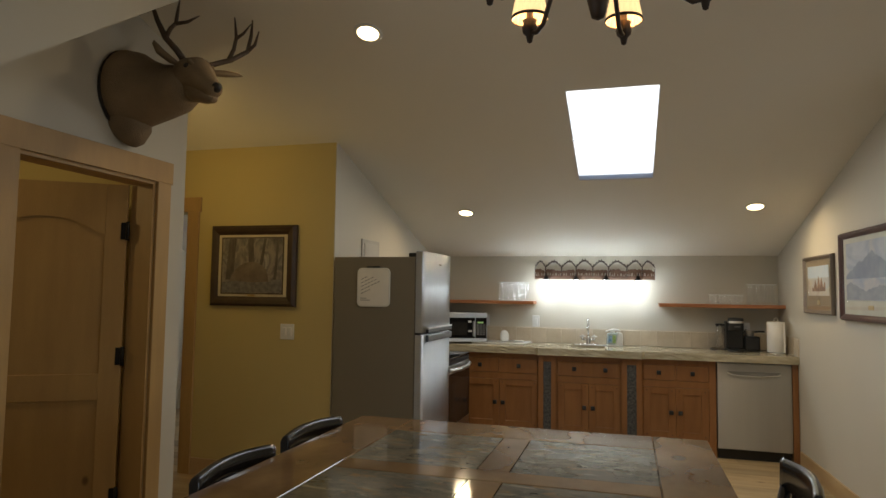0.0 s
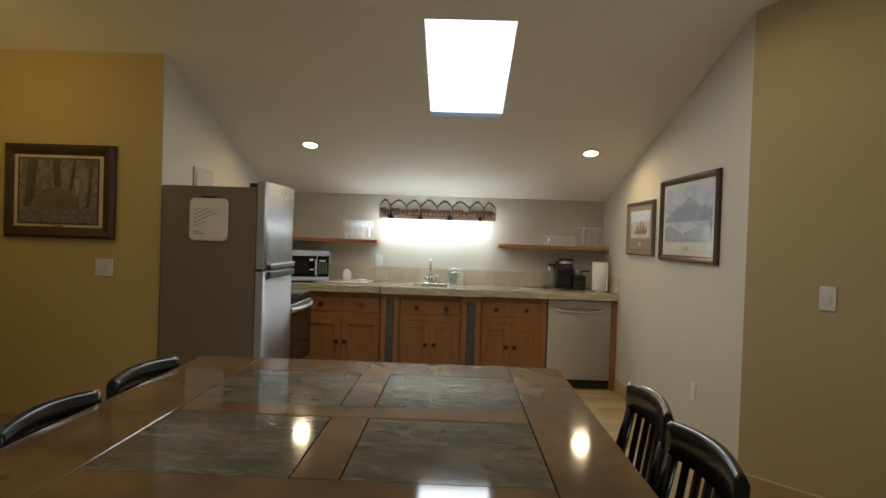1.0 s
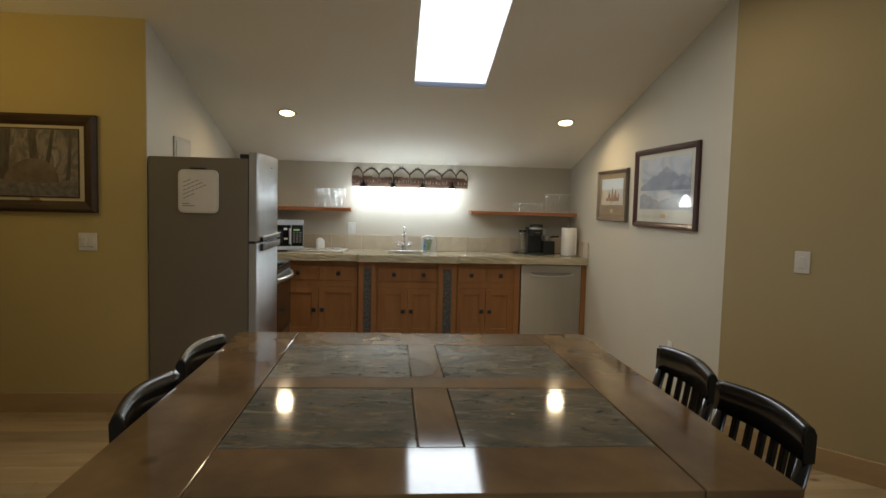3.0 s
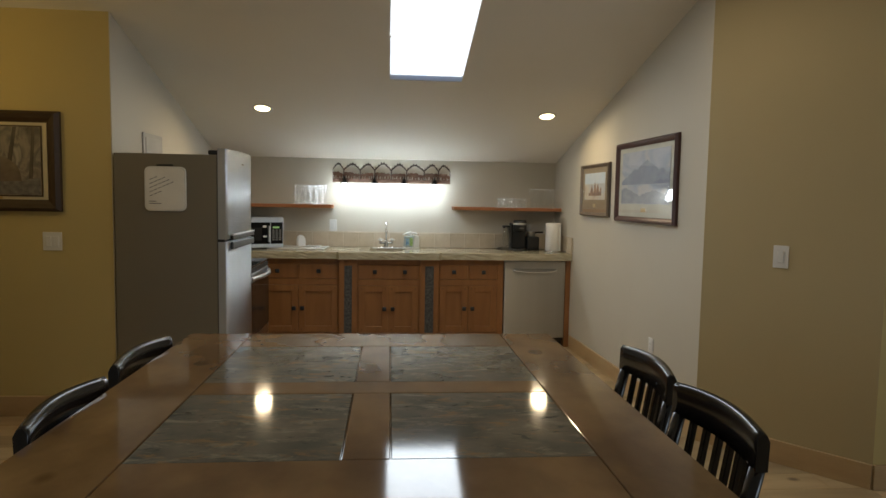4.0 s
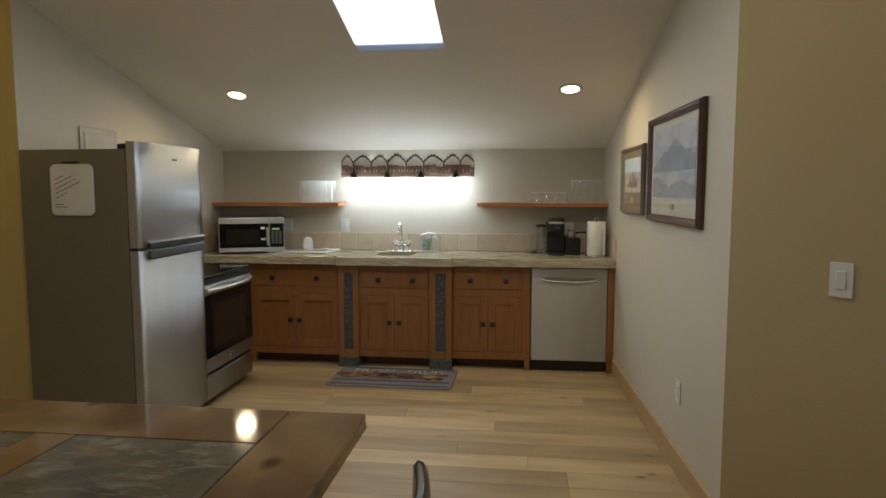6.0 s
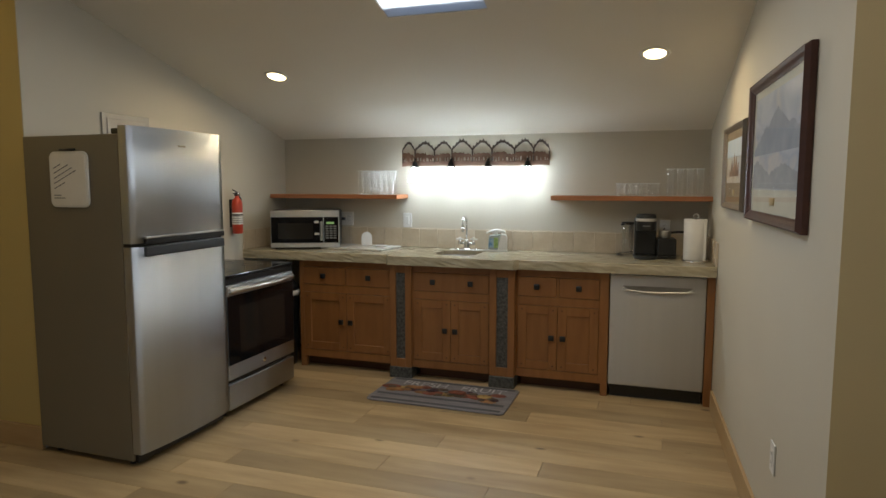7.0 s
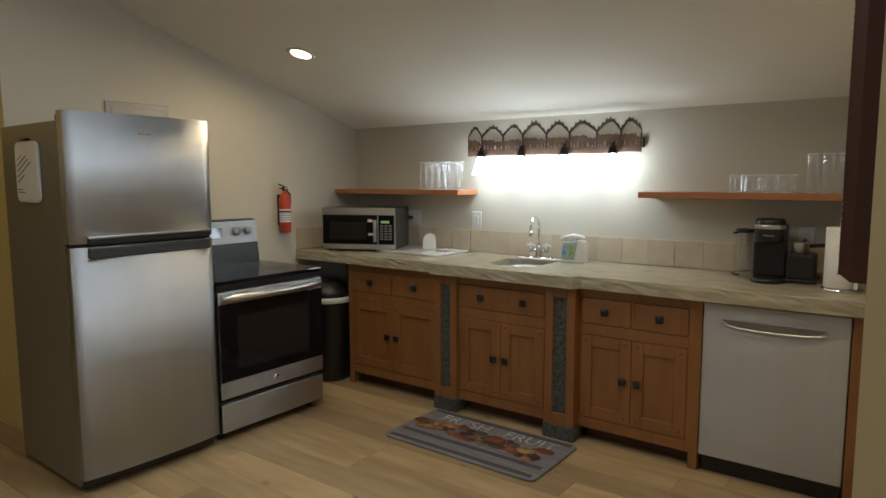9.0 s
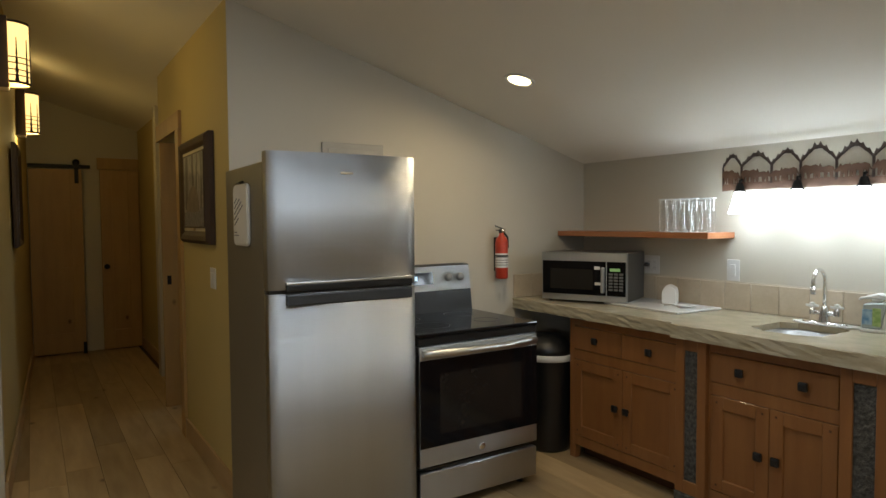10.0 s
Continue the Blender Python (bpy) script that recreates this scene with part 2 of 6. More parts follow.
def slate_tile_material():
    """Polished grey-green slate with fine drawn-out pale and rusty streaks."""
    m = mat("polished_slate", (0.090, 0.089, 0.075), 0.07, c2=(0.175, 0.155, 0.118), scale=8, fine=45, bump=0.0, contrast=0.16, rand=0.14, spec=0.29)
    N, L = m.node_tree.nodes, m.node_tree.links
    p = N["Principled BSDF"]
    col = p.inputs["Base Color"].links[0].from_socket
    vec = N["Noise Texture"].inputs["Vector"].links[0].from_socket
    for scale, turn, lo, hi, tint in ((9.0, 35, 0.53, 0.68, (0.29, 0.26, 0.19)), (10.0, 20, 0.55, 0.68, (0.27, 0.165, 0.075)), (16.0, 40, 0.57, 0.66, (0.050, 0.055, 0.050))):
        mp = N.new("ShaderNodeMapping")
        mp.inputs["Rotation"].default_value = (0, 0, radians(turn))
        mp.inputs["Scale"].default_value = (1.0, 2.6, 1.0)
        mp.inputs["Location"].default_value = (scale, 2 * scale, 0)
        L.new(vec, mp.inputs["Vector"])
        n = N.new("ShaderNodeTexNoise")
        n.inputs["Scale"].default_value, n.inputs["Detail"].default_value, n.inputs["Roughness"].default_value, n.inputs["Distortion"].default_value = scale, 9, 0.68, 0.7
        L.new(mp.outputs["Vector"], n.inputs["Vector"])
        r = N.new("ShaderNodeMapRange")
        r.inputs["From Min"].default_value, r.inputs["From Max"].default_value = lo, hi
        r.inputs["To Max"].default_value = 0.85
        L.new(n.outputs["Fac"], r.inputs["Value"])
        mx = N.new("ShaderNodeMix")
        mx.data_type = "RGBA"
        L.new(r.outputs["Result"], mx.inputs["Factor"])
        L.new(col, mx.inputs["A"])
        mx.inputs["B"].default_value = (*tint, 1)
        col = mx.outputs["Result"]
    L.new(col, p.inputs["Base Color"])
    return m


M_SLATETOP = slate_tile_material()

# ---- mesh helpers ----


def bx(x0, x1, y0, y1, z0, z1, r=0.0, seg=1):
    bm = bmesh.new()
    bmesh.ops.create_cube(bm, size=1)
    for v in bm.verts:
        v.co = Vector(((x0 + x1) / 2 + v.co.x * (x1 - x0), (y0 + y1) / 2 + v.co.y * (y1 - y0), (z0 + z1) / 2 + v.co.z * (z1 - z0)))
    if r:
        bmesh.ops.bevel(bm, geom=bm.edges[:], offset=r, segments=seg, profile=0.5, affect="EDGES")
    return bm


def join(*bms):
    out = bms[0]
    for b in bms[1:]:
        me = bpy.data.meshes.new("tmp")
        b.to_mesh(me)
        out.from_mesh(me)
        bpy.data.meshes.remove(me)
        b.free()
    return out


def moved(bm, m):
    bmesh.ops.transform(bm, matrix=m, verts=bm.verts[:])
    return bm


def lathe(profile, seg=24, at=(0, 0, 0)):
    """A turned shape round z from (radius, height) pairs."""
    bm = bmesh.new()
    rings = []
    for r, z in profile:
        if r < 1e-5:
            rings.append([bm.verts.new((at[0], at[1], at[2] + z))])
        else:
            rings.append([bm.verts.new((at[0] + r * math.cos(2 * math.pi * i / seg), at[1] + r * math.sin(2 * math.pi * i / seg), at[2] + z)) for i in range(seg)])
    for a, b in zip(rings, rings[1:]):
        for i in range(seg):
            j = (i + 1) % seg
            if len(a) == 1 and len(b) == 1:
                continue
            if len(a) == 1:
                bm.faces.new((a[0], b[j], b[i]))
            elif len(b) == 1:
                bm.faces.new((a[i], a[j], b[0]))
            else:
                bm.faces.new((a[i], a[j], b[j], b[i]))
    for f in bm.faces:
        f.smooth = True
    bmesh.ops.recalc_face_normals(bm, faces=bm.faces[:])
    return bm


def tube(points, radii, seg=10, squash=1.0):
    """A round bar along points; radii: one number, or one for each point."""
    bm = bmesh.new()
    pts = [Vector(p) for p in points]
    if not isinstance(radii, (list, tuple)):
        radii = [radii] * len(pts)
    rings = []
    up = Vector((0.13, 0.21, 0.97)).normalized()
    for i, p in enumerate(pts):
        d = (pts[min(i + 1, len(pts) - 1)] - pts[max(i - 1, 0)]).normalized()
        if abs(d.dot(up)) > 0.95:
            up = Vector((0.97, 0.13, 0.2)).normalized()
        a = d.cross(up).normalized()
        b = a.cross(d).normalized()
        up = b
        rings.append([bm.verts.new(p + radii[i] * (a * math.cos(2 * math.pi * k / seg) + b * squash * math.sin(2 * math.pi * k / seg))) for k in range(seg)])
    for a, b in zip(rings, rings[1:]):
        for k in range(seg):
            bm.faces.new((a[k], a[(k + 1) % seg], b[(k + 1) % seg], b[k]))
    bm.faces.new(rings[0][::-1])
    bm.faces.new(rings[-1])
    for f in bm.faces:
        f.smooth = len(f.verts) == 4
    bmesh.ops.recalc_face_normals(bm, faces=bm.faces[:])
    return bm


def arc(cx, cz, r, a0, a1, n=10):
    return [(cx + r * math.cos(radians(a0 + (a1 - a0) * i / n)), cz + r * math.sin(radians(a0 + (a1 - a0) * i / n))) for i in range(n + 1)]


def prism(outline, d0, d1, axis="y", r=0.0):
    """An outline of (u, v) pairs pushed from d0 to d1 along an axis: x takes (y, z), y takes (x, z), z takes (x, y)."""
    def at(u, v, d):
        return {"x": (d, u, v), "y": (u, d, v), "z": (u, v, d)}[axis]
    bm = bmesh.new()
    a = [bm.verts.new(at(u, v, d0)) for u, v in outline]
    b = [bm.verts.new(at(u, v, d1)) for u, v in outline]
    n = len(outline)
    bm.faces.new(a)
    bm.faces.new(b[::-1])
    for i in range(n):
        bm.faces.new((a[i], b[i], b[(i + 1) % n], a[(i + 1) % n]))
    bmesh.ops.recalc_face_normals(bm, faces=bm.faces[:])
    if r:
        bmesh.ops.bevel(bm, geom=bm.edges[:], offset=r, segments=1, profile=0.5, affect="EDGES")
    return bm


def obj(name, bm, material, smooth=False):
    me = bpy.data.meshes.new(name)
    if smooth:
        for f in bm.faces:
            f.smooth = True
    if material.name.startswith("brushed_steel"):
        # the brushing runs upright on the faces
        uv = bm.loops.layers.uv.new("grain")
        for f in bm.faces:
            for lp in f.loops:
                lp[uv].uv = (lp.vert.co.z, lp.vert.co.x + lp.vert.co.y)
    bm.to_mesh(me)
    bm.free()
    me.materials.append(material)
    return new(name, me)


def part(name, bm, material, parent, label="", smooth=False):
    ob = obj(name, bm, material, smooth)
    ob.parent = parent
    if label:
        ob["label"] = label
    return ob


def thing(name, label, category, m=None, group=""):
    ob = new(name)
    ob.empty_display_size = 0.1
    if m is not None:
        ob.matrix_world = m
    return tagged(ob, label, category, group)


def setting(name, bm, material, label, category):
    return tagged(obj(name, bm, material), label, category, kind="structure")


# ---- the large structure ----
XL, YB = -3.56, -2.51          # stove wall, hall wall
XD, YH = -4.12, -3.52          # wall with the deer head, near side of the hall
X0, X1, Y0 = -8.5, 3.2, -9.5   # far ends of the place
YC = -3.09                     # corner of the east wall and the angled wall


def wall_y(name, x0, x1, y0, y1, label, top=None, paint=None):
    """A wall along x, between two faces in y."""
    z = (top if top else ceil_z(max(y0, y1)) + 0.05)
    return setting(name, bx(x0, x1, y0, y1, 0, z), paint or M_WALL, label, "wall")


def wall_x(name, x0, x1, y0, y1, label, z0=0.0):
    """A wall along y with its top following the slope of the ceiling."""
    ys = [y0, y1] if not y0 < RIDGE_Y < y1 else [y0, RIDGE_Y, y1]
    outline = [(y0, z0), (y1, z0)] + [(y, ceil_z(y) + 0.05) for y in reversed(ys)]
    return setting(name, prism(outline, x0, x1, "x"), M_WALL, label, "wall")


PLASTER = "beige painted plaster wall with a light texture"
# north wall, with the side room's window opening
w = [bx(-6.08, 0.15, 0, 0.15, 0, 0.9), bx(-5.12, 0.15, 0, 0.15, 0.9, EAVE + 0.05), bx(-6.7, -6.08, 0, 0.15, 0, EAVE + 0.05)]
setting("wall_north", join(*w), M_WALL, "beige plaster wall behind the kitchen counter", "wall")


def east_x(y):
    """The east wall runs a touch out of square."""
    return -0.0375 * (y + 0.35)


we_bm = prism([(east_x(0), 0.0), (east_x(YC), YC), (east_x(YC) + 0.15, YC), (0.15, 0.0)], 0, 2.9, "z")
for v in we_bm.verts:
    if v.co.z > 1:
        v.co.z = ceil_z(v.co.y) + 0.05
setting("wall_east", we_bm, M_WALL, "beige plaster wall hung with two framed prints", "wall")
A_, B_ = Vector((east_x(YC), YC, 0)), Vector((0.70, -3.80, 0))
wall_diag_bm = prism([(A_.x, A_.y), (B_.x, B_.y), (B_.x, B_.y + 0.2), (A_.x + 0.149, A_.y + 0.05)], 0, 2.83, "z")
for v in wall_diag_bm.verts:
    if v.co.z > 1:
        v.co.z = ceil_z(v.co.y) + 0.05
setting("wall_diagonal", wall_diag_bm, M_DIAG, "beige plaster wall set at an angle", "wall")
wall_y("wall_southeast", 0.70, X1 + 0.15, -3.80, -3.64, "golden plaster wall beyond the angled wall", paint=M_GOLD)
ww = [prism([(YB + 0.14, 0), (0, 0), (0, ceil_z(0) + 0.05), (YB + 0.14, ceil_z(YB + 0.14) + 0.05)], XL - 0.14, XL, "x"),
      prism([(YB + 0.001, 0), (YB + 0.14, 0), (YB + 0.14, ceil_z(YB + 0.14) + 0.05), (YB + 0.001, ceil_z(YB) + 0.05)], XL - 0.006, XL, "x")]
setting("wall_west", join(*ww), M_WALL, "beige plaster wall behind the stove and fridge", "wall")
# hall wall with a doorway to the side room
bearw = [bx(-4.86, XL - 0.006, YB, YB + 0.14, 0, ceil_z(YB)), bx(X0, -5.62, YB + 0.22, YB + 0.36, 0, ceil_z(YB + 0.22)), bx(-5.64, -5.62, YB, YB + 0.22, 0, ceil_z(YB)), bx(-5.62, -4.86, YB, YB + 0.14, 2.08, ceil_z(YB))]
setting("wall_hall_north", join(*bearw), M_GOLD, "yellow-lit plaster wall along the hall with a doorway", "wall")
hs = prism([(XD - 0.15, YH), (X0, hall_south_y(X0)), (X0, hall_south_y(X0) - 0.14), (XD - 0.15, YH - 0.14)], 0, 2.9, "z")
for v in hs.verts:
    if v.co.z > 1:
        v.co.z = ceil_z(v.co.y) + 0.05
setting("wall_hall_south", hs, M_GOLD, "golden plaster wall of the hall with two sconces", "wall")
wall_x("wall_hall_end", X0 - 0.14, X0, YH - 0.14, YB + 0.36, "plaster wall closing the end of the hall")
# wall with the deer head and an open doorway
DO0, DO1 = -4.68, -3.78
dw = [prism([(DO1, 0), (YH, 0), (YH, ceil_z(YH) + 0.05), (DO1, ceil_z(DO1) + 0.05)], XD - 0.15, XD, "x"),
      prism([(DO0, 2.09), (DO1, 2.09), (DO1, ceil_z(DO1) + 0.05), (DO0, ceil_z(DO0) + 0.05)], XD - 0.15, XD, "x"),
      prism([(-6.9, 0), (DO0, 0), (DO0, ceil_z(DO0) + 0.05), (RIDGE_Y, ceil_z(RIDGE_Y) + 0.05), (-6.9, ceil_z(-6.9) + 0.05)], XD - 0.15, XD, "x"),
      # round the opening of the assumed, unseen west window
      prism([(Y0, 0), (-8.3, 0), (-8.3, ceil_z(-8.3) + 0.05), (Y0, ceil_z(Y0) + 0.05)], XD - 0.15, XD, "x"),
      prism([(-8.3, 0), (-6.9, 0), (-6.9, 0.9), (-8.3, 0.9)], XD - 0.15, XD, "x"),
      prism([(-8.3, 2.2), (-6.9, 2.2), (-6.9, ceil_z(-6.9) + 0.05), (-8.3, ceil_z(-8.3) + 0.05)], XD - 0.15, XD, "x")]
setting("wall_deer", join(*dw), M_WALL, "pale plaster wall with a doorway under a mounted head", "wall")
# living end: opening for an assumed, unseen window in the east wall
we = [prism([(Y0, 0), (-3.66, 0), (-3.66, 0.9), (Y0, 0.9)], X1, X1 + 0.15, "x"),
      prism([(-5.6, 0.9), (-3.66, 0.9), (-3.66, ceil_z(-3.66)), (-5.6, ceil_z(-5.6))], X1, X1 + 0.15, "x"),
      prism([(Y0, 0.9), (-7.6, 0.9), (-7.6, ceil_z(-7.6)), (Y0, ceil_z(Y0))], X1, X1 + 0.15, "x"),
      prism([(-7.6, 2.2), (-5.6, 2.2), (-5.6, ceil_z(-5.6)), (RIDGE_Y, ceil_z(RIDGE_Y)), (-7.6, ceil_z(-7.6))], X1, X1 + 0.15, "x")]
setting("wall_far_east", join(*we), M_WALL, PLASTER, "wall")
setting("wall_south", bx(XD - 0.15, X1 + 0.15, Y0 - 0.15, Y0, 0, ceil_z(Y0)), M_WALL, PLASTER, "wall")
# rooms behind the two doorways
setting("wall_side_room", join(bx(-6.84, -6.7, YB + 0.14, 0.15, 0, 2.65)), M_WALL, PLASTER, "wall")
setting("wall_back_room", join(bx(-6.64, -6.5, -6.5, YH - 0.14, 0, 3.5), bx(-6.5, XD - 0.15, -6.64, -6.5, 0, 3.5)), M_WALL, PLASTER, "wall")


def slab(x0, x1, y0, y1):
    """A piece of the sloped ceiling."""
    return prism([(y0, ceil_z(y0)), (y1, ceil_z(y1)), (y1, ceil_z(y1) + 0.14), (y0, ceil_z(y0) + 0.14)], x0, x1, "x")


CX0, CX1 = X0 - 0.14, X1 + 0.15
s0, s1, t0, t1 = SKYLIGHT
setting("ceiling", join(slab(CX0, CX1, t1, 0.15), slab(CX0, s0, t0, t1), slab(s1, CX1, t0, t1), slab(CX0, CX1, RIDGE_Y, t0), slab(CX0, CX1, Y0 - 0.15, RIDGE_Y)),
        M_CEIL, "off-white sloped plaster ceiling with a skylight", "ceiling")
# sloped soffit beside the deer head
setting("soffit", prism([(-4.10, 3.04), (-6.0, 1.68), (-6.0, ceil_z(-6.0)), (-4.10, ceil_z(-4.10))], XD, -3.6, "x"), M_WALL, "pale plaster soffit sloping down from the ceiling", "soffit")


def skylight():
    """Curb, split white frame and two panes over the opening."""
    x0, x1, y0, y1 = SKYLIGHT
    t = thing("skylight_window", "bright skylight of two white acrylic panes in the sloped ceiling", "skylight")
    for a, b, c, e in ((x0 - 0.03, x0, y0 - 0.03, y1 + 0.03), (x1, x1 + 0.03, y0 - 0.03, y1 + 0.03)):
        part("curb", prism([(c, ceil_z(c) + 0.13), (e, ceil_z(e) + 0.13), (e, ceil_z(e) + 0.30), (c, ceil_z(c) + 0.30)], a, b, "x"), M_WHITE, t)
    for c, e in ((y0 - 0.03, y0), (y1, y1 + 0.03)):
        part("curb", prism([(c, ceil_z(c) + 0.13), (e, ceil_z(e) + 0.13), (e, ceil_z(e) + 0.30), (c, ceil_z(c) + 0.30)], x0, x1, "x"), M_WHITE, t)
    for c, e in ((y0, y0 + (y1 - y0) * 0.47 - 0.003), (y0 + (y1 - y0) * 0.47 + 0.003, y1)):
        part("pane", prism([(c, ceil_z(c) + 0.006), (e, ceil_z(e) + 0.006), (e, ceil_z(e) + 0.012), (c, ceil_z(c) + 0.012)], x0, x1, "x"), M_ACRYLIC, t, "milky white acrylic pane")
    ym = y0 + (y1 - y0) * 0.47
    part("glazing_bar", prism([(ym - 0.013, ceil_z(ym) - 0.020), (ym + 0.013, ceil_z(ym) - 0.020), (ym + 0.013, ceil_z(ym) - 0.012), (ym - 0.013, ceil_z(ym) - 0.012)], x0, x1 - 0.06, "x"), M_STEEL2, t)
    return t


skylight()

# floor: a dark bed with oak planks
setting("ground", bx(-60, 60, -60, 60, -0.4, -0.12), mat("earth", (0.16, 0.13, 0.09), 0.95, scale=0.4, fine=8, bump=0.4), "bare earth round the house", "ground")
floor = setting("floor", bx(X0 - 0.14, X1 + 0.15, Y0 - 0.15, 0.15, -0.12, -0.012), M_SUB, "light oak plank floor with dark knots", "floor")
PLANK_MESH = {}


def plank(x0, x1, y0, y1):
    key = round(x1 - x0, 2)
    if key not in PLANK_MESH:
        bm = bx(0.0008, key - 0.0008, 0.0006, 0.1788, -0.012, 0.0)
        top = [e for e in bm.edges if all(v.co.z > -0.001 for v in e.verts)]
        bmesh.ops.bevel(bm, geom=top, offset=0.0012, segments=1, affect="EDGES")
        me = bpy.data.meshes.new("plank")
        bm.to_mesh(me)
        bm.free()
        me.materials.append(M_FLOOR)
        PLANK_MESH[key] = me
    ob = new("plank", PLANK_MESH[key])
    ob.location = (x0, y0, 0)
    ob.parent = floor


rng = random.Random(4)
row_y = 0.0
while row_y > Y0:
    row_y -= 0.18
    xa, xb = (X0, X1) if row_y < -2.5 else (-6.7, 0.13)
    x = xa
    first = rng.choice([0.6, 1.0, 1.4, 1.8])
    while x < xb - 0.05:
        ln = first or rng.choice([1.4, 1.6, 1.8, 2.0, 2.2])
        first = 0
        ln = min(ln, round(xb - x, 2))
        if xb - x - ln < 0.4:
            ln = round(xb - x, 2)
        plank(x, x + ln, row_y, row_y + 0.18)
        x += ln


def baseboard(x0, y0, x1, y1, h=0.13, t=0.016):
    """A board along a wall foot; the wall lies to the left of the way from start to end."""
    a = Vector((x0, y0, 0))
    b = Vector((x1, y1, 0))
    ln = (b - a).length
    bm = bx(0, ln, -t, 0, 0.0, h, 0.002)
    ob = setting("baseboard", bm, M_BASE, "light oak baseboard with small knots", "baseboard")
    ob.matrix_world = Matrix.Translation(a) @ Matrix.Rotation(math.atan2(y1 - y0, x1 - x0), 4, "Z")
    return ob


baseboard(east_x(-0.66), -0.66, east_x(YC), YC + 0.004)
baseboard(A_.x, A_.y, B_.x, B_.y)
baseboard(B_.x, B_.y, X1, B_.y)
baseboard(-4.76, YB, XL, YB)
baseboard(X0, YB + 0.22, -5.65, YB + 0.22)
baseboard(XD - 0.02, YH, X0, hall_south_y(X0))
baseboard(XL, -2.53, XL, -2.51)
baseboard(XD, Y0, XD, DO0 - 0.11)

# ---- kitchen: counter, cabinets, appliances ----
CT0, CT1 = 0.868, 0.935    # underside and top of the stone counter
FY, FC = -0.605, -0.635    # fronts of the side cabinets and of the sink cabinet


M_IRON = mat("hammered_iron", (0.05, 0.052, 0.055), 0.34, 0.8, fine=160, bump=0.3)


def knob(parent, x, y, z):
    """A square dark iron knob on a short stem, facing the room."""
    face = bx(x - 0.019, x + 0.019, y - 0.031, y - 0.014, z - 0.019, z + 0.019, 0.004, 1)
    for v in face.verts:
        if v.co.y < y - 0.0305:
            v.co.x, v.co.z = x + (v.co.x - x) * 0.62, z + (v.co.z - z) * 0.62
    bm = join(face, moved(lathe([(0.008, 0), (0.006, 0.016)], 10), Matrix.Translation((x, y, z)) @ Matrix.Rotation(radians(90), 4, "X")))
    part("knob", bm, M_IRON, parent, "square dark iron knob")


def framed_door(parent, x0, x1, y, z0, z1, name="door", kx=None, kz=None):
    """A shaker door: four rails, a recessed panel, small pegs in the corners, a knob."""
    w = 0.062
    t = 0.02
    rails = join(bx(x0, x0 + w, y - t, y, z0, z1, 0.0025), bx(x1 - w, x1, y - t, y, z0, z1, 0.0025),
                 bx(x0 + w, x1 - w, y - t, y, z0, z0 + w, 0.0025), bx(x0 + w, x1 - w, y - t, y, z1 - w, z1, 0.0025))
    dr = part(name, rails, M_CAB, parent)
    part("panel", bx(x0 + w, x1 - w, y - 0.009, y - 0.001, z0 + w, z1 - w), M_CAB, dr)
    for px in (x0 + 0.03, x1 - 0.03):
        for pz in (z0 + 0.03, z1 - 0.03):
            part("peg", bx(px - 0.005, px + 0.005, y - t - 0.002, y - t + 0.004, pz - 0.005, pz + 0.005, 0.001), M_PEG, dr)
    if kx is not None:
        knob(dr, kx, y - t, kz)
    return dr


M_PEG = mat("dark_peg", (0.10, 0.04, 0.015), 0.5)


def base_cabinet(x0, x1, y, label, sl, sr, one_drawer=False, leg_l=False, leg_r=False):
    """sl, sr: widths of the face frame's left and right stiles."""
    t = thing("base_cabinet", label, "cabinet", group="kitchen base cabinets")
    xm = (x0 + sl + x1 - sr) / 2
    # carcase and face frame
    part("body", join(bx(x0 + 0.004, x1 - 0.004, y + 0.024, -0.006, 0.10, CT0 - 0.004)), M_CAB, t)
    fr = [bx(x0, x0 + sl, y, y + 0.022, 0.085, CT0 - 0.003, 0.0015), bx(x1 - sr, x1, y, y + 0.022, 0.085, CT0 - 0.003, 0.0015),
          bx(x0 + sl, x1 - sr, y, y + 0.022, 0.815, CT0 - 0.003, 0.0015), bx(x0 + sl, x1 - sr, y, y + 0.022, 0.612, 0.672, 0.0015),
          bx(x0 + sl, x1 - sr, y, y + 0.022, 0.085, 0.145, 0.0015)]
    if not one_drawer:
        fr.append(bx(xm - 0.008, xm + 0.008, y, y + 0.022, 0.672, 0.815, 0.0015))
    part("face_frame", join(*fr), M_CAB, t)
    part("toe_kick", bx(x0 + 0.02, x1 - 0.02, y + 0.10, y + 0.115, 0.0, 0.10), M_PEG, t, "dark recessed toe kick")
    if leg_l:
        part("leg", bx(x0, x0 + 0.045, y, y + 0.045, 0, 0.085, 0.002), M_CAB, t)
    if leg_r:
        part("leg", bx(x1 - 0.045, x1, y, y + 0.045, 0, 0.085, 0.002), M_CAB, t)
    a, b = x0 + sl + 0.002, x1 - sr - 0.002
    # drawers
    spans = [(a, b)] if one_drawer else [(a, xm - 0.01), (xm + 0.01, b)]
    for u, v in spans:
        d_ = part("drawer", bx(u, v, y - 0.004, y + 0.018, 0.675, 0.812, 0.002), M_CAB, t)
        for kx in ([u + (v - u) * 0.27, u + (v - u) * 0.77] if one_drawer else [(u + v) / 2]):
            knob(d_, kx, y - 0.004, 0.745)
    framed_door(t, a, xm - 0.0015, y + 0.017, 0.148, 0.609, kx=xm - 0.04, kz=0.385)
    framed_door(t, xm + 0.0015, b, y + 0.017, 0.148, 0.609, kx=xm + 0.04, kz=0.385)
    return t


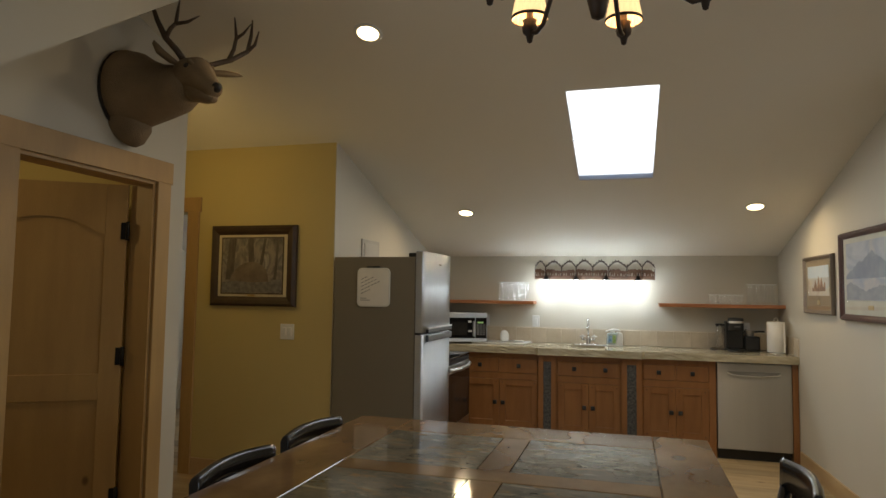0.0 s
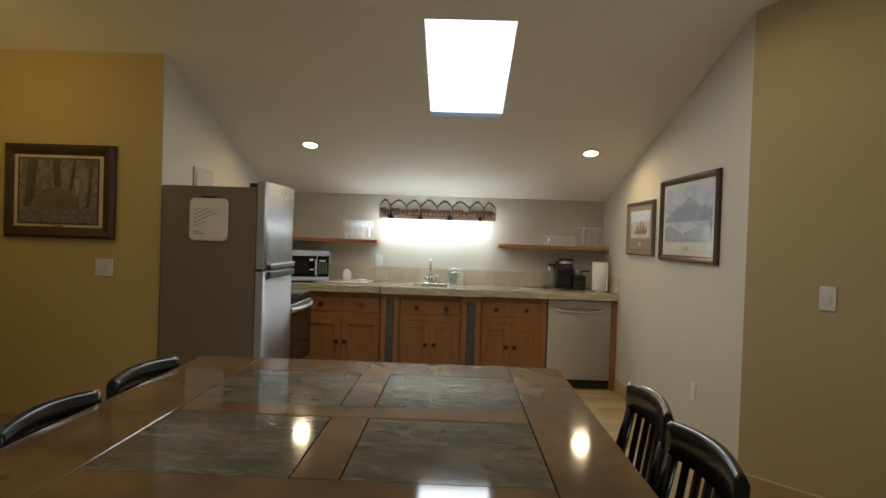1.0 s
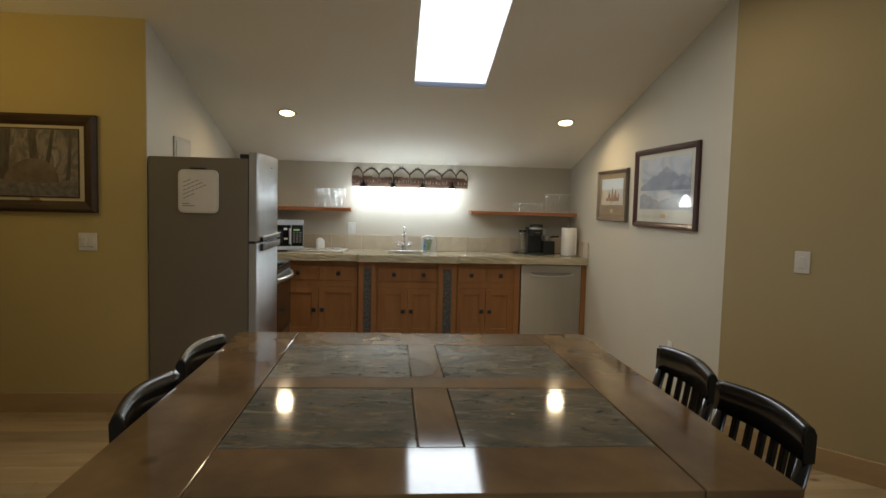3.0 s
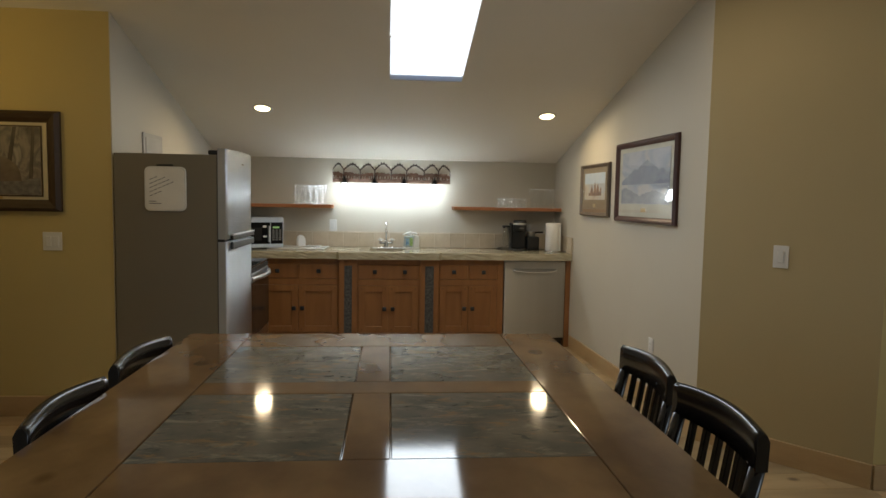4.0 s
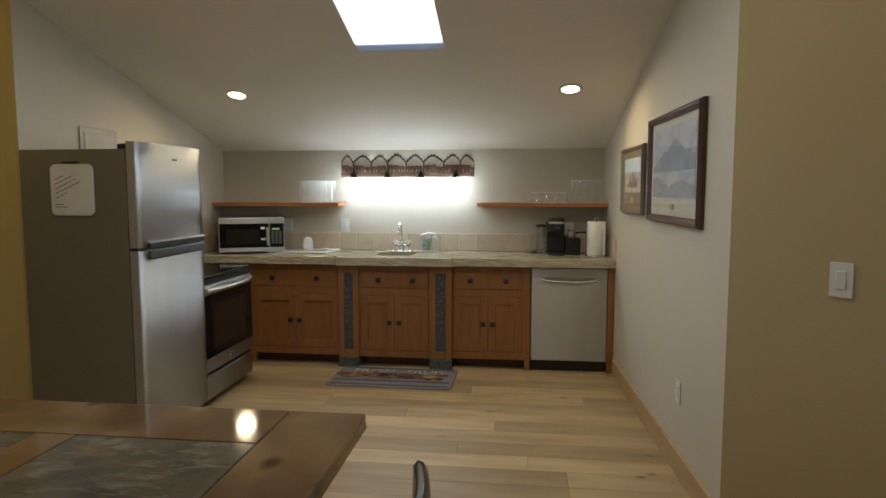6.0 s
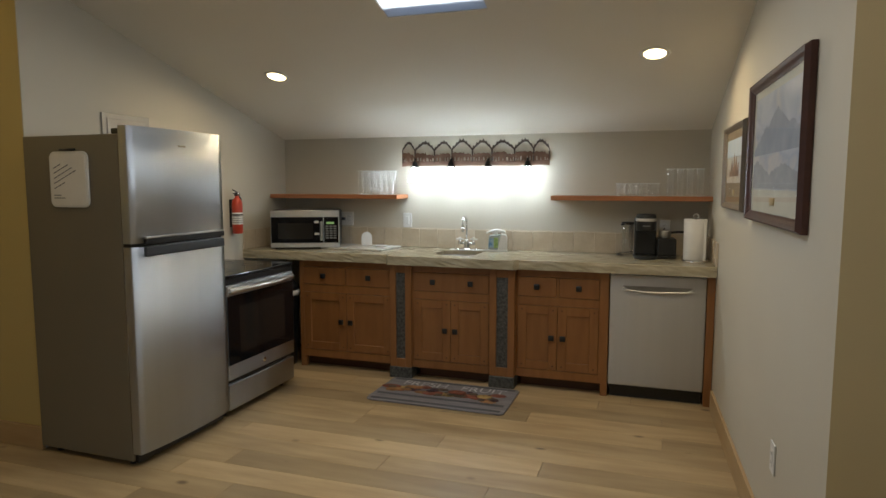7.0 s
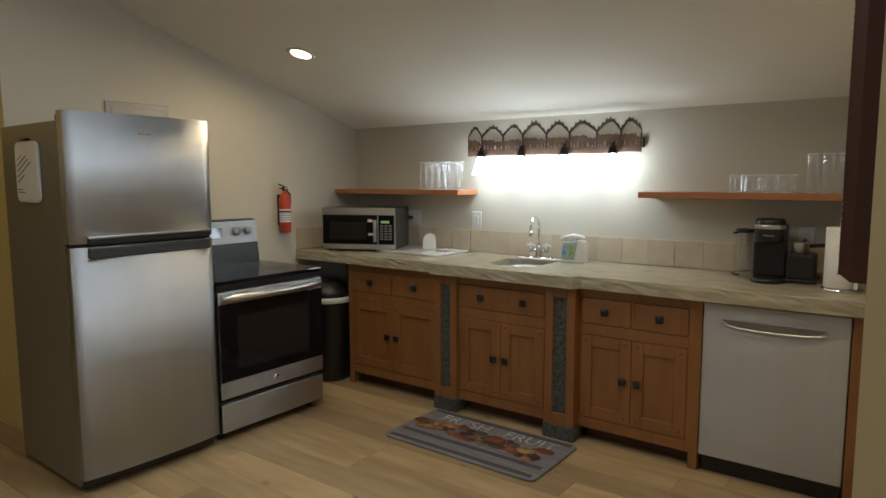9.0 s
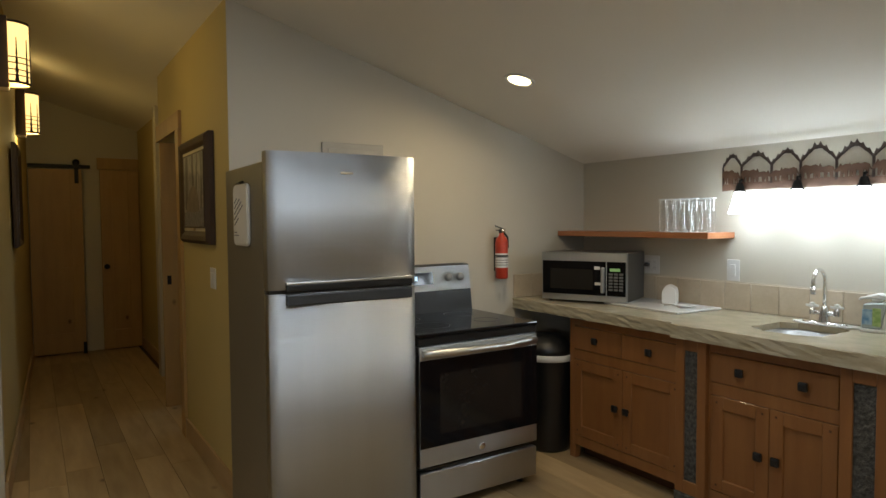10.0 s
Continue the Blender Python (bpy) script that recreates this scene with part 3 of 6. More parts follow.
base_cabinet(-3.07, -2.262, FY, "cherry wood base cabinet with two drawers and two doors", 0.035, 0.012, leg_l=True)
base_cabinet(-2.092, -1.486, FC, "cherry wood sink cabinet standing forward between two posts", 0.012, 0.012, one_drawer=True)
base_cabinet(-1.306, -0.662, FY, "cherry wood base cabinet with two drawers beside the dishwasher", 0.012, 0.062, leg_r=True)


def post(x0, x1):
    t = thing("cabinet_post", "cherry post inlaid with a carved slate strip on a slate foot", "post", group="posts of the sink cabinet")
    part("shaft", join(bx(x0, x0 + 0.048, -0.662, -0.02, 0.085, CT0 - 0.003, 0.002), bx(x1 - 0.048, x1, -0.662, -0.02, 0.085, CT0 - 0.003, 0.002),
                       bx(x0 + 0.048, x1 - 0.048, -0.662, -0.02, 0.085, 0.15, 0.002), bx(x0 + 0.048, x1 - 0.048, -0.662, -0.02, 0.805, CT0 - 0.003, 0.002)), M_CAB, t)
    bm = bmesh.new()
    nx, nz = 8, 50
    vs = [[None] * (nz + 1) for _ in range(nx + 1)]
    for i in range(nx + 1):
        for k in range(nz + 1):
            x, z = x0 + 0.048 + (x1 - x0 - 0.096) * i / nx, 0.15 + 0.655 * k / nz
            edge = i in (0, nx) or k in (0, nz)
            h = 0 if edge else 0.006 * noise.noise(Vector((x * 60, z * 60, 3.0)))
            vs[i][k] = bm.verts.new((x, -0.652 + h, z))
    for i in range(nx):
        for k in range(nz):
            bm.faces.new((vs[i][k], vs[i + 1][k], vs[i + 1][k + 1], vs[i][k + 1]))
    bm2 = bx(x0 + 0.048, x1 - 0.048, -0.6519, -0.60, 0.15, 0.805)
    part("inlay", join(bm, bm2), M_SLATE, t, "carved dark slate strip")
    part("foot", bx(x0 - 0.004, x1 + 0.004, -0.668, -0.52, 0, 0.084, 0.004), M_SLATE, t, "dark slate foot block")


post(-2.262, -2.092)
post(-1.486, -1.306)

# stone counter with a forward step over the sink cabinet and a cut-out for the sink
SK = (-1.985, -1.655, -0.525, -0.175)


def counter():
    t = thing("kitchen_counter", "honed sandstone counter with a rough chiselled front edge", "counter")
    x0, x1, y0, y1 = SK
    out = [(XL, -0.003), (XL, -0.66), (-2.29, -0.66), (-2.262, -0.708), (-1.306, -0.708), (-1.278, -0.66), (0.008, -0.66), (-0.003, -0.003)]
    # rough front edge
    pts = []
    rr = random.Random(8)
    for (ax, ay), (bx_, by) in zip(out[1:6 + 1], out[2:7 + 1]):
        n = max(1, int(abs(bx_ - ax) / 0.045))
        for i in range(n):
            k = i / n
            pts.append((ax + (bx_ - ax) * k, ay + (by - ay) * k))
    pts = [p for p in pts if p[0] < 0.004]
    bm = bmesh.new()
    levels = [CT1 - 0.004, CT1 - 0.02, CT1 - 0.035, CT1 - 0.052, CT0]
    cols = []
    for (x, y) in pts + [(0.008, -0.66)]:
        col = [bm.verts.new((x, y + 0.004, CT1))]
        for z in levels:
            col.append(bm.verts.new((x, y + rr.uniform(-0.003, 0.004), z)))
        cols.append(col)
    for a, b in zip(cols, cols[1:]):
        for i in range(len(a) - 1):
            bm.faces.new((a[i], a[i + 1], b[i + 1], b[i]))
    bmesh.ops.recalc_face_normals(bm, faces=bm.faces[:])
    edge_rows = [(c[0].co.copy(), c[-1].co.copy()) for c in cols]
    part("front_edge", bm, M_STONE, t, "rough chiselled stone edge")
    bm = bmesh.new()
    cols = [[bm.verts.new(a), bm.verts.new(b)] for a, b in edge_rows]
    # top: strips behind the front edge, round the sink
    ring = [(x0 + 0.09, y0), (x1 - 0.09, y0), (x1, y0 + 0.06), (x1, y1 - 0.04), (x1 - 0.07, y1), (x0 + 0.07, y1), (x0, y1 - 0.04), (x0, y0 + 0.06)]
    backl, backr = bm.verts.new((XL, -0.003, CT1)), bm.verts.new((-0.003, -0.003, CT1))
    loop = [c[0] for c in cols]
    holes = [bm.verts.new((x, y, CT1)) for x, y in ring]
    holeb = [bm.verts.new((x, y, CT1 - 0.03)) for x, y in ring]
    edges = []
    outer = [backl] + loop + [backr]
    for lp in (outer, holes):
        for i in range(len(lp)):
            edges.append(bm.edges.get((lp[i], lp[(i + 1) % len(lp)])) or bm.edges.new((lp[i], lp[(i + 1) % len(lp)])))
    bmesh.ops.triangle_fill(bm, use_beauty=True, edges=edges)
    for i in range(8):
        bm.faces.new((holes[i], holeb[i], holeb[(i + 1) % 8], holes[(i + 1) % 8]))
    # underside either side of the sink, open over it
    bot = [c[-1] for c in cols]
    bl, br = bm.verts.new((XL, -0.003, CT0)), bm.verts.new((-0.003, -0.003, CT0))
    bm.faces.new([bl] + bot + [br])
    bmesh.ops.recalc_face_normals(bm, faces=bm.faces[:])
    part("slab", bm, M_STONE, t)
    return t


counter()


M_SINK = mat("satin_sink_steel", (0.33, 0.32, 0.30), 0.4, 1.0, bump=0, amount=0.2)


def sink():
    t = thing("kitchen_sink", "small stainless steel undermount sink in the stone counter", "sink")
    x0, x1, y0, y1 = SK
    bm = bmesh.new()
    def ring(k, z):
        e = 0.006 - k
        r = [(x0 + 0.09, y0), (x1 - 0.09, y0), (x1, y0 + 0.06), (x1, y1 - 0.04), (x1 - 0.07, y1), (x0 + 0.07, y1), (x0, y1 - 0.04), (x0, y0 + 0.06)]
        cx, cy = (x0 + x1) / 2, (y0 + y1) / 2
        return [bm.verts.new((cx + (x - cx) * (1 - k * 4), cy + (y - cy) * (1 - k * 4), z)) for x, y in r]
    rings = [ring(-0.02, CT1 - 0.031), ring(0.0, CT1 - 0.031), ring(0.015, CT1 - 0.05), ring(0.03, CT1 - 0.058), ring(0.06, CT1 - 0.062), ring(0.19, CT1 - 0.064)]
    for a, b in zip(rings, rings[1:]):
        for i in range(8):
            bm.faces.new((a[i], a[(i + 1) % 8], b[(i + 1) % 8], b[i]))
    bm.faces.new(rings[-1])
    bmesh.ops.recalc_face_normals(bm, faces=bm.faces[:])
    part("bowl", bm, M_SINK, t, smooth=True)
    part("drain", lathe([(0.0, 0), (0.03, 0), (0.032, 0.003), (0.028, 0.004)], 20, ((x0 + x1) / 2, (y0 + y1) / 2, CT1 - 0.0635)), M_CHROME, t, "chrome drain")


sink()


def faucet():
    t = thing("kitchen_faucet", "chrome gooseneck faucet with two white-tipped cross handles", "faucet", pose(-1.82, -0.115, CT1))
    part("base", join(moved(lathe([(0, 0), (0.033, 0), (0.03, 0.012), (0.0, 0.012)], 20), Matrix.Diagonal((3.4, 1.0, 1, 1))), lathe([(0.028, 0.01), (0.024, 0.03), (0.02, 0.06), (0.017, 0.085), (0.012, 0.09), (0, 0.09)], 18)), M_CHROME, t)
    pts = [(0, 0, 0.08), (0, 0, 0.21)] + [(0, -0.055 + 0.055 * math.cos(radians(a)), 0.21 + 0.06 * math.sin(radians(a))) for a in range(15, 181, 15)] + [(0, -0.11, 0.185)]
    part("spout", tube(pts, 0.0095, 12), M_CHROME, t)
    part("aerator", lathe([(0, 0), (0.0125, 0), (0.0125, 0.035), (0, 0.035)], 14, (0, -0.11, 0.155)), M_CHROME, t)
    for s in (-1, 1):
        a = part("valve", join(tube([(0, 0, 0.055), (s * 0.055, 0, 0.055)], 0.011, 10), lathe([(0.014, 0), (0.014, 0.03), (0.009, 0.035), (0, 0.035)], 14, (s * 0.058, 0, 0.045))), M_CHROME, t)
        part("handle", join(tube([(s * 0.058 - 0.03, 0, 0.088), (s * 0.058 + 0.03, 0, 0.088)], 0.006, 8), tube([(s * 0.058, -0.03, 0.088), (s * 0.058, 0.03, 0.088)], 0.006, 8),
                            lathe([(0.0, 0), (0.011, 0.002), (0.012, 0.012), (0, 0.016)], 14, (s * 0.058, 0, 0.09))), M_WHITE, a, "white porcelain cross handle")
    part("tray", moved(lathe([(0, 0.001), (0.05, 0.001), (0.052, 0.006), (0.046, 0.005), (0, 0.003)], 26), Matrix.Translation((0.02, -0.01, 0)) @ Matrix.Diagonal((3.2, 1.0, 1, 1))), M_WHITE, t, "thin white drip tray")


faucet()


def backsplash():
    b = setting("backsplash", bx(XL + 0.006, -0.004, -0.007, -0.0005, CT1 + 0.001, 1.098), M_GROUT, "low backsplash of square tan travertine tiles", "backsplash")
    bm = bx(0.0015, 0.1535, -0.013, -0.006, CT1 + 0.002, 1.092, 0.002)
    me = bpy.data.meshes.new("tile")
    bm.to_mesh(me)
    bm.free()
    me.materials.append(M_TILE)
    for i in range(22):
        o = new("tile", me)
        o.location = (XL + 0.012 + 0.1605 * i, 0, 0)
        o.scale = (1.03, 1, 1)
        o.parent = b
    bm = bx(-0.013, -0.001, 0.0, 0.155, CT1 + 0.002, 1.092, 0.002)
    me2 = bpy.data.meshes.new("tile")
    bm.to_mesh(me2)
    bm.free()
    me2.materials.append(M_TILE)
    for k in range(4):
        o = new("tile", me2)
        o.location = (east_x(-0.58 + 0.157 * k) + 0.003, -0.655 + 0.157 * k, 0)
        o.parent = b
        o2 = new("tile", me2)
        o2.location = (XL + 0.0145, -0.655 + 0.157 * k, 0)
        o2.parent = b


backsplash()


# darker steel colour for the shade inside the dishwasher's grip pocket
M_GRIPZINC = mat("pocket_shade_grey", (0.30, 0.295, 0.28), 0.4, 0.9, bump=0)


def dishwasher():
    t = thing("dishwasher", "stainless steel dishwasher with a recessed pocket handle", "dishwasher")
    x0, x1 = -0.657, -0.045
    part("body", bx(x0 + 0.004, x1 - 0.004, -0.585, -0.02, 0.06, CT0 - 0.004), M_BLACK, t)
    d_ = part("door", bx(x0 + 0.002, x1 - 0.002, -0.622, -0.586, 0.095, 0.858, 0.006, 2), M_STEEL3, t)
    # bowed bar handle over a raised sheet that carries the pocket's shade as colour
    xs = [x0 + 0.085 + (x1 - x0 - 0.17) * i / 14 for i in range(15)]
    pts = [(x, -0.624 - 0.006 * math.sin(math.pi * min(1, 4 * min(i, 14 - i) / 14) / 2), 0.768 - 0.022 * math.sin(math.pi * i / 14) ** 0.5) for i, x in enumerate(xs)]
    part("handle", tube(pts, 0.006, 10, 1.0), M_STEEL2, d_, "bowed steel lip of the grip")
    lens = [(x, 0.786) for x in xs] + [(x, 0.782 - 0.034 * math.sin(math.pi * (14 - i) / 14) ** 0.5) for i, x in enumerate(xs[::-1])]
    part("grip_pocket_shade", prism(lens[:15] + lens[16:-1], -0.6245, -0.6225, "y"), M_GRIPZINC, d_, "thin darker sheet standing for the shade in the grip pocket")
    part("kick_plate", bx(x0 + 0.01, x1 - 0.01, -0.57, -0.55, 0.0, 0.088, 0.002), M_BLACK, t, "black kick plate")
    e = thing("end_panel", "narrow cherry end panel between dishwasher and wall", "panel")
    part("board", bx(-0.043, 0.006, -0.622, -0.01, 0.0, CT0 - 0.003, 0.002), M_CAB, e)


dishwasher()


def fridge():
    """Top-freezer fridge with its front towards +x; local x runs from the wall outwards."""
    t = thing("refrigerator", "stainless steel top-freezer refrigerator with taupe enamel sides", "refrigerator", pose(XL + 0.014, -2.536, 0, 0, 0, -1.0))
    w, dep, h = 0.708, 0.645, 1.712
    part("body", bx(0, dep, 0.004, w - 0.004, 0.03, h, 0.006, 2), M_TAUPE, t, "taupe enamel cabinet")
    def door(name, z0, z1):
        out = [(dep + 0.006, 0.002), (dep + 0.05, 0.002)]
        for i in range(17):
            k = i / 16
            out.append((dep + 0.056 + 0.014 * (1 - abs(2 * k - 1) ** 3.2) + 0.008 * math.sin(math.pi * k), 0.004 + (w - 0.008) * k))
        out += [(dep + 0.05, w - 0.002), (dep + 0.006, w - 0.002)]
        bm = prism(out, z0, z1, "z")
        for f in bm.faces:
            if len(f.verts) == 4 and abs(f.normal.x) > 0.5 and f.calc_center_median().x > dep + 0.055:
                f.smooth = True
        return part(name, bm, M_STEEL, t, "brushed stainless door")
    lo = door("fridge_door", 0.075, 1.148)
    up = door("freezer_door", 1.166, 1.752)
    part("gasket", bx(dep, dep + 0.045, 0.012, w - 0.012, 0.08, 1.74), M_BLACK, t)
    # grip: a dark scooped pocket under the freezer door, steel lip above
    part("handle", bx(dep + 0.052, dep + 0.084, 0.075, w - 0.03, 1.098, 1.146, 0.006, 2), M_GRIP, lo, "grey scooped grip")
    part("handle", bx(dep + 0.05, dep + 0.084, 0.075, w - 0.03, 1.160, 1.188, 0.004, 2), M_BLACK, up, "black grip under the freezer door")
    part("handle_trim", bx(dep + 0.052, dep + 0.087, 0.073, w - 0.028, 1.189, 1.198, 0.003, 2), M_STEEL2, up, "bright steel lip")
    part("hinge_cover", bx(dep - 0.06, dep + 0.055, 0.02, 0.075, h, h + 0.03, 0.008, 2), M_BLACK, t)
    part("badge", bx(dep + 0.0775, dep + 0.0815, w * 0.5 - 0.03, w * 0.5 + 0.03, 1.662, 1.672, 0.001), M_CHROME, up)
    part("grille", bx(dep - 0.03, dep + 0.02, 0.02, w - 0.02, 0.02, 0.07, 0.003), M_BLACK, t)
    for fy in (0.06, w - 0.06):
        for fx in (0.08, dep - 0.05):
            part("foot", lathe([(0, 0), (0.022, 0), (0.018, 0.03), (0, 0.03)], 12, (fx, fy, 0)), M_BLACK, t)
    return t


M_GRIP = mat("dark_grey_grip", (0.06, 0.065, 0.07), 0.35, 0.3)
fridge()


def memo_board():
    t = thing("memo_board", "white dry-erase memo board with handwriting, stuck to the refrigerator", "whiteboard", pose(XL + 0.014, -2.536, 0, 0, 0, -1.0) @ Matrix.Translation((3.54, 0, 0)))
    y = 0.003
    def rounded(x0, x1, z0, z1, r):
        return arc(x1 - r, z1 - r, r, 0, 90, 5) + arc(x0 + r, z1 - r, r, 90, 180, 5) + arc(x0 + r, z0 + r, r, 180, 270, 5) + arc(x1 - r, z0 + r, r, 270, 360, 5)
    part("frame", prism(rounded(-3.345, -3.085, 1.345, 1.63, 0.035), y - 0.012, y, "y", 0.003), M_WHITE, t)
    part("writing_surface", prism(rounded(-3.333, -3.097, 1.357, 1.618, 0.028), y - 0.0145, y - 0.011, "y"), M_PAPER, t)
    ink = mat("grey_ink", (0.12, 0.13, 0.16), 0.6)
    rr = random.Random(3)
    for i in range(5):
        z, x = 1.595 - i * 0.026, -3.31
        ln = [0.07, 0.13, 0.15, 0.17, 0.11][i]
        bm = join(*[bx(k, min(k + 0.022, ln), y - 0.0165, y - 0.0145, -0.0018, 0.0018) for k in [0.028 * q for q in range(int(ln / 0.028))]])
        part("line_of_writing", moved(bm, Matrix.Translation((x, 0, z - 0.05)) @ Matrix.Rotation(radians(-24), 4, "Y")), ink, t)
    for i in range(2):
        part("line_of_writing", bx(-3.315, -3.27 + 0.03 * i, y - 0.0165, y - 0.0145, 1.405 - i * 0.014, 1.409 - i * 0.014), ink, t)
    part("marker", moved(tube([(0, 0, 0), (0.10, 0, 0)], 0.006, 8), Matrix.Translation((-3.265, y - 0.012, 1.638))), M_BLACK, t, "black marker pen")


memo_board()


def stove():
    """Free-standing range with its front towards +x."""
    t = thing("electric_range", "stainless steel electric range with black glass top and oven door", "stove", pose(XL + 0.004, -1.815, 0))
    w, dep = 0.755, 0.66
    part("body", bx(0.02, dep, 0.002, w - 0.002, 0.035, 0.885, 0.003), M_BLACK, t)
    top = part("cooktop", bx(0.09, dep + 0.045, 0.0, w, 0.886, 0.905, 0.005, 2), M_BLACKGLASS, t, "black glass cooktop")
    for bxp, byp, r in ((0.24, 0.2, 0.075), (0.24, 0.55, 0.09), (0.5, 0.2, 0.1), (0.5, 0.56, 0.075)):
        part("burner_ring", lathe([(r - 0.003, 0.0002), (r - 0.003, 0.0008), (r, 0.0008), (r, 0.0002)], 40, (bxp, byp, 0.905)), M_GRIP, top)
    part("front_trim", bx(dep, dep + 0.04, 0.003, w - 0.003, 0.846, 0.884, 0.004), M_BLACK, t)
    d_ = part("oven_door", bx(dep, dep + 0.045, 0.004, w - 0.004, 0.245, 0.842, 0.006, 2), M_STEEL, t)
    part("window", bx(dep + 0.043, dep + 0.048, 0.006, w - 0.006, 0.34, 0.775, 0.002), M_BLACKGLASS, d_, "black oven window")
    part("inner_window", bx(dep + 0.0475, dep + 0.0486, 0.12, w - 0.12, 0.40, 0.70, 0.0), M_OVENGLASS, d_)
    hp = [(dep + 0.05 + 0.045 * min(1, 3 * min(i, 12 - i) / 12), 0.02 + (w - 0.04) * i / 12, 0.808) for i in range(13)]
    part("handle", tube(hp, 0.018, 10), M_STEEL2, d_, "thick steel bar handle")
    part("badge", moved(lathe([(0, 0), (0.018, 0), (0.018, 0.003), (0, 0.003)], 18), Matrix.Translation((dep + 0.045, w / 2, 0.29)) @ Matrix.Rotation(radians(90), 4, "Y")), M_CHROME, d_)
    dr = part("drawer", bx(dep, dep + 0.043, 0.006, w - 0.006, 0.055, 0.215, 0.006, 2), M_STEEL, t)
    part("drawer_grip", prism([(0.02, 0.232), (w - 0.02, 0.232), (w * 0.75, 0.214), (w * 0.5, 0.208), (w * 0.25, 0.214)], dep, dep + 0.030, "x"), M_BLACK, dr)
    bg = part("backguard", prism([(0.0, 0.90), (0.10, 0.90), (0.085, 1.02), (0.06, 1.185), (0.0, 1.19)], 0.004, w - 0.004, "y", 0.004), M_BLACK, t)
    face = prism([(0.0835, 1.035), (0.0915, 1.035), (0.067, 1.18), (0.059, 1.18)], 0.012, w - 0.012, "y")
    part("control_panel", face, M_STEEL, bg, "steel control panel")
    part("display", prism([(0.088, 1.075), (0.0925, 1.075), (0.081, 1.145), (0.0765, 1.145)], 0.26, 0.47, "y"), M_BLACKGLASS, bg, "dark clock display")
    part("clock_digits", prism([(0.0885, 1.1), (0.0895, 1.1), (0.0845, 1.125), (0.083, 1.125)], 0.30, 0.36, "y"), glow("display_blue", (0.5, 0.7, 0.9), 0.8), bg)
    for ky in (0.07, 0.155, 0.58, 0.665):
        kb = lathe([(0, 0), (0.026, 0), (0.024, 0.02), (0.018, 0.028), (0, 0.028)], 18)
        part("control_knob", moved(kb, Matrix.Translation((0.079, ky, 1.11)) @ Matrix.Rotation(radians(80), 4, "Y")), M_GRIPSTEEL, bg, "steel and black knob")
    for fy in (0.05, w - 0.05):
        for fx in (0.08, dep - 0.05):
            part("foot", lathe([(0, 0), (0.02, 0), (0.02, 0.036), (0, 0.036)], 10, (fx, fy, 0)), M_BLACK, t)


M_OVENGLASS = mat("oven_glass", (0.018, 0.016, 0.014), 0.12, bump=0)
M_GRIPSTEEL = mat("knob_steel", (0.35, 0.35, 0.34), 0.3, 0.9)
stove()


def trash_bin():
    t = thing("trash_bin", "tall black plastic trash bin with white bag rim", "trash bin", pose(-3.29, -0.60, 0))
    part("bin", moved(lathe([(0, 0), (0.15, 0), (0.155, 0.02), (0.185, 0.60), (0.19, 0.61), (0.18, 0.60), (0.15, 0.03), (0, 0.03)], 28), Matrix.Diagonal((1.0, 0.92, 1, 1))), M_BLACK, t)
    part("bag_rim", moved(lathe([(0.188, 0.575), (0.194, 0.58), (0.195, 0.612), (0.186, 0.616), (0.182, 0.60)], 28), Matrix.Diagonal((1.0, 0.92, 1, 1))), M_WHITE, t, "white bag folded over the rim")
    part("lid", moved(lathe([(0.18, 0.617), (0.185, 0.62), (0.17, 0.66), (0.10, 0.72), (0, 0.73)], 28), Matrix.Diagonal((1.0, 0.92, 1, 1))), M_BLACK, t, "domed black lid")


trash_bin()

# ---- dining table and chairs ----
TX = [-2.548, -2.315, -1.882, -1.780, -1.342, -1.143]
TY = [-5.738, -5.512, -5.062, -4.952, -4.500, -4.283]
TZ = 0.916


